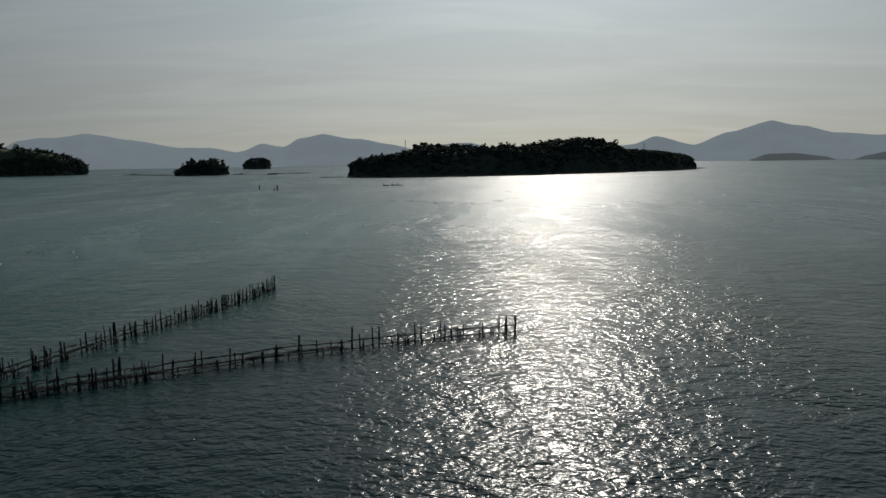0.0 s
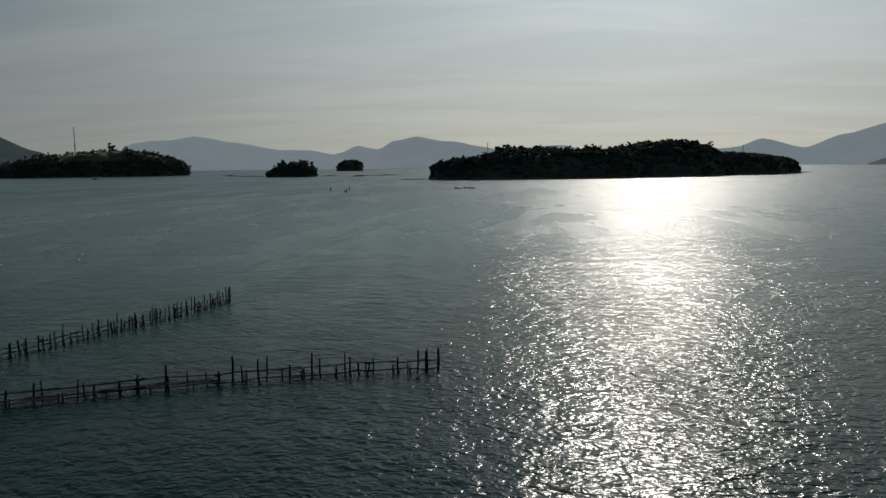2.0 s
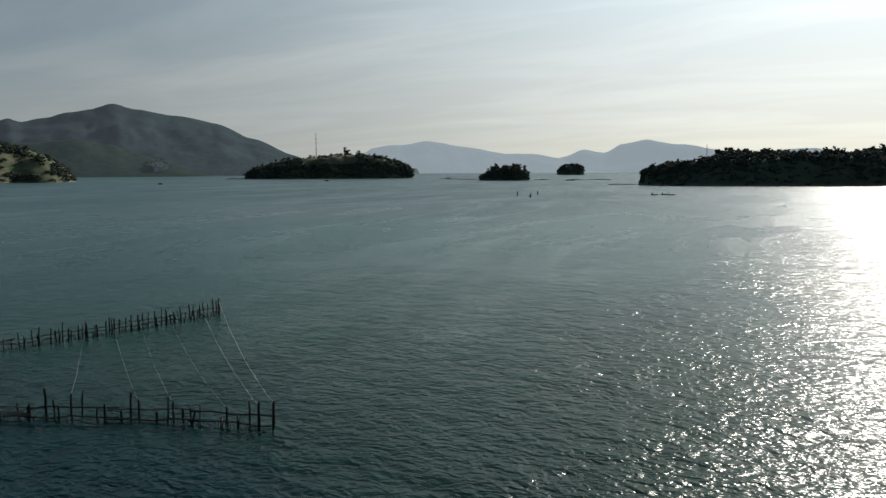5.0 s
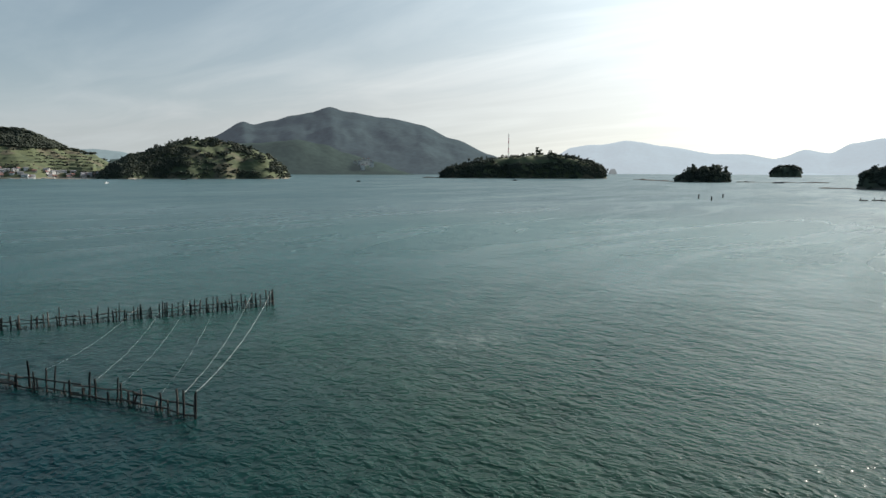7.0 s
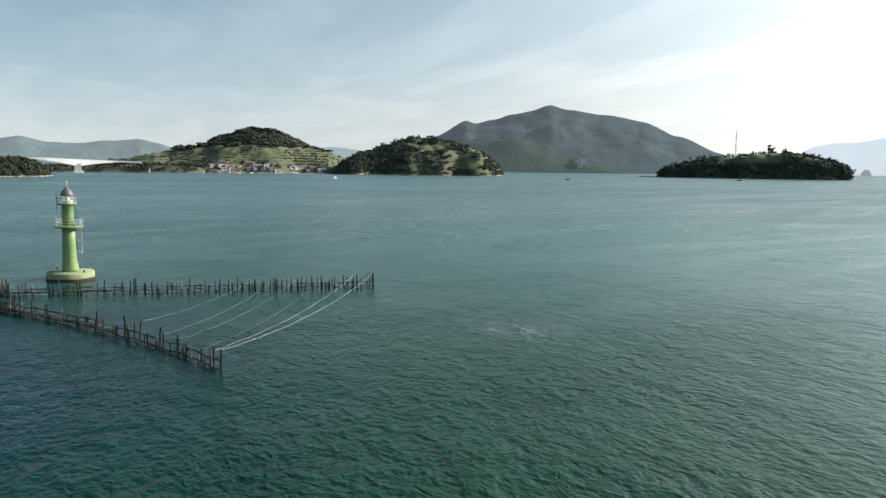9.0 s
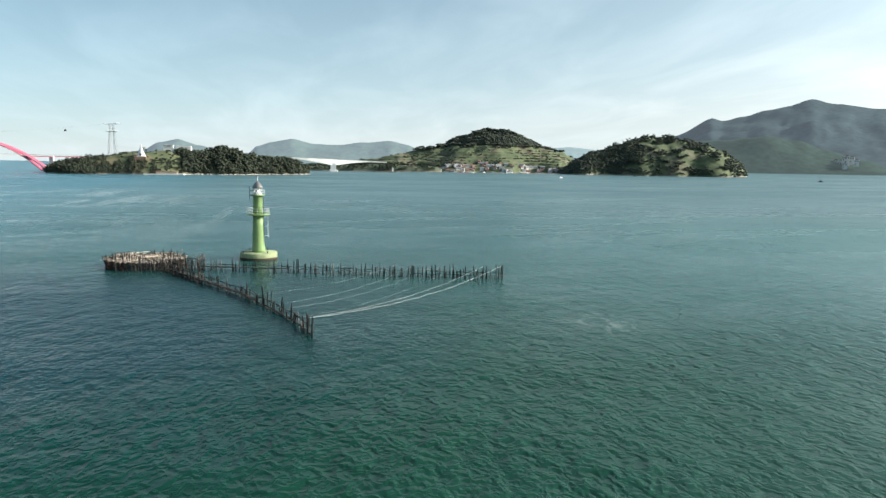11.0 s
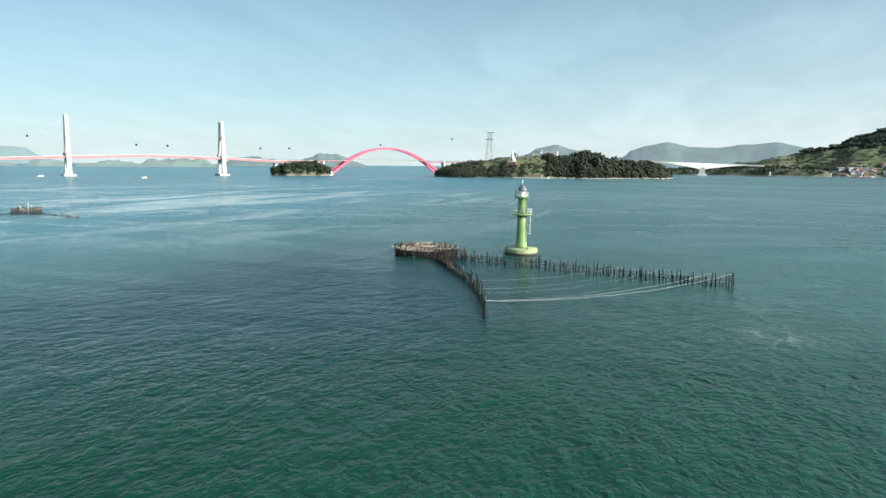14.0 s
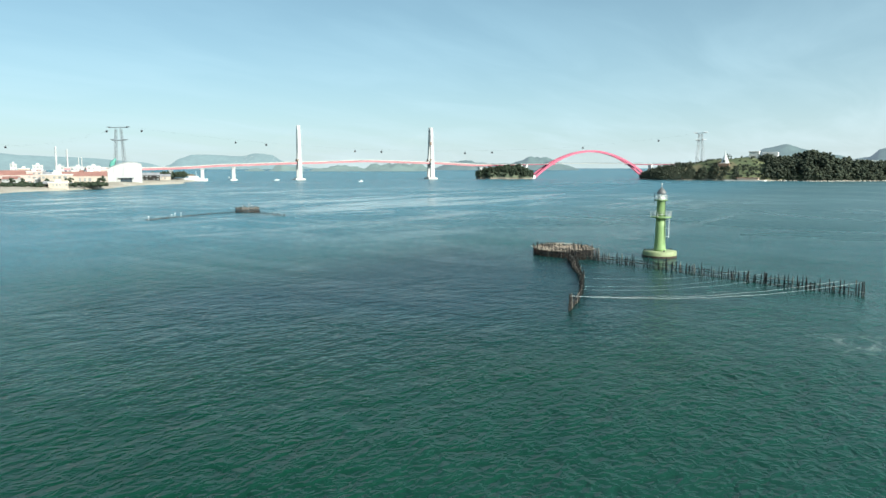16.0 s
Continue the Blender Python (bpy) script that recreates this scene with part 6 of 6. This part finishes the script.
# ---- boats and stakes ----
def boat(x, y, turn, length, mat, cabin_mat, label):
    ob = empty("fishing_boat", pose(x, y, 0, 0, 0, turn), label=label, category="boat", group="boats on the strait")
    L, w = length, length * 0.13
    rings = []
    for k, b, up in ((-0.5, 0.75, 0.0), (-0.2, 1.0, 0.0), (0.15, 0.95, 0.05), (0.38, 0.6, 0.3), (0.5, 0.08, 0.6)):
        z = 1.1 + up * L * 0.05
        rings.append([(k * L, -w * b, z), (k * L, -w * b * 0.75, -0.4), (k * L, w * b * 0.75, -0.4), (k * L, w * b, z)])
    hull = part("hull", loft(rings), mat, ob)
    cabin = part("cabin", box(-L * 0.25, L * 0.06, -w * 0.6, w * 0.6, 0.9, 2.3, 0.15), cabin_mat, ob)
    part("window", box(L * 0.06, L * 0.065, -w * 0.45, w * 0.45, 1.6, 2.1), M_GLASS, cabin)
    part("mast", rod((-L * 0.05, 0, 2.2), (-L * 0.05, 0, 4.0), 0.06, n=5), M_STEEL, ob)
    return ob


for x, y, t, L, m, c, lab in ((-851, 829, 150, 24, M_DARK, M_DARK, "long dark fishing boat lying at anchor"), (-764, 1183, 165, 15, M_DARK, M_DARK, "dark anchored fishing boat"),
                              (-367, 1396, 20, 16, M_DARK, M_ROOF_GREY, "dark work boat near the islet"), (-286, 1321, 25, 18, M_DARK, M_ROOF_GREY, "dark fishing boat with a small cabin"),
                              (-959, 429, 120, 10, M_WHITE, M_WHITE, "small white boat lying off the headland"), (-1240, 700, 110, 14, M_DARK, M_DARK, "dark raft boat off the headland"),
                              (-1290, 620, 100, 10, M_ROOF_GREY, M_WHITE, "grey boat off the headland")):
    boat(x, y, t, L, m, c, lab)
for b, d, t, L in ((131.9, 985, 15, 11), (138.4, 1085, 200, 14), (142.0, 1300, 60, 12), (147.2, 950, 130, 12), (149.3, 860, 140, 10)):
    x, y = from_d(b, d)
    boat(x, y, t, L, M_WHITE, M_WHITE, "white motor boat on the water")
x, y = from_d(144.0, 1085)
deckhouse = empty("passenger_ferry", pose(x + 10, y - 2, 0, 0, 0, 130), label="white two-deck ferry lying at the quay", category="ferry")
part("hull", loft([[(k, -w, z), (k, -w * 0.8, -0.5), (k, w * 0.8, -0.5), (k, w, z)] for k, w, z in ((-17, 3.4, 2.2), (-6, 4.2, 2.2), (8, 4.0, 2.4), (14, 2.4, 3.0), (18, 0.3, 3.6))]), M_WHITE, deckhouse)
lower = part("lower_deck", box(-14, 8, -3.2, 3.2, 2.2, 4.8, 0.2), M_WHITE, deckhouse)
part("upper_deck", box(-8, 5, -2.8, 2.8, 4.8, 7.2, 0.2), M_WHITE, deckhouse)
for k in range(8):
    part("window", box(-13 + k * 2.6, -11.4 + k * 2.6, 3.18, 3.26, 3.2, 4.2), M_PANE, lower)
part("funnel", lathe([(0.9, 7.1), (0.8, 9.6), (0.5, 9.7)], 10), M_ROOF_RED, deckhouse).matrix_local = pose(-5, 0, 0)
part("mast", rod((2, 0, 7.1), (2, 0, 14), 0.3, 0.15, 6), M_WHITE, deckhouse)
moor = random.Random(19)
for i in range(18):
    x, y = hill.place(0.42 + i * 0.026 + moor.uniform(-0.006, 0.006), -1.03 - moor.uniform(0, 0.04))
    boat(x, y, moor.uniform(40, 140), moor.uniform(9, 16), M_WHITE, M_WHITE, "white fishing boat moored at the village")
x, y = hill.place(0.545, -1.05)
boat(x, y, 95, 34, M_RED, M_RED, "red workboat moored at the village quay")
for x, y, h in ((-102, 539, 3.4), (-78, 505, 3.2), (-93, 566, 3.0), (-84, 520, 1.2)):
    st = empty("mooring_stake", pose(x, y, 0, 3, 4), label="dark stake rising from the water", category="stake", group="stakes in the strait")
    part("pole", rod((0, 0, -2), (0, 0, h), 0.5, 0.42, 7), M_POST, st)
    part("cap", lathe([(0.62, h - 0.5), (0.62, h), (0.2, h + 0.25)], 8), M_DARK, st)
for x, y, t in ((4, 588, 10), (11, 596, 40), (17, 592, -15)):
    ra = empty("float_raft", pose(x, y, 0, 0, 0, t), label="small dark floating raft", category="raft", group="rafts in the strait")
    part("deck", box(-3, 3, -1.3, 1.3, 0.3, 0.9, 0.1), M_POST, ra)
    for sx in (-2, 0, 2):
        part("float", lathe([(0.1, -0.6), (0.55, -0.4), (0.55, 0.3)], 8), M_DARK, ra).matrix_local = pose(sx, 0, 0)
    part("post", rod((-2, 0, 0.8), (-2, 0, 2.6), 0.25, n=6), M_DARK, ra)
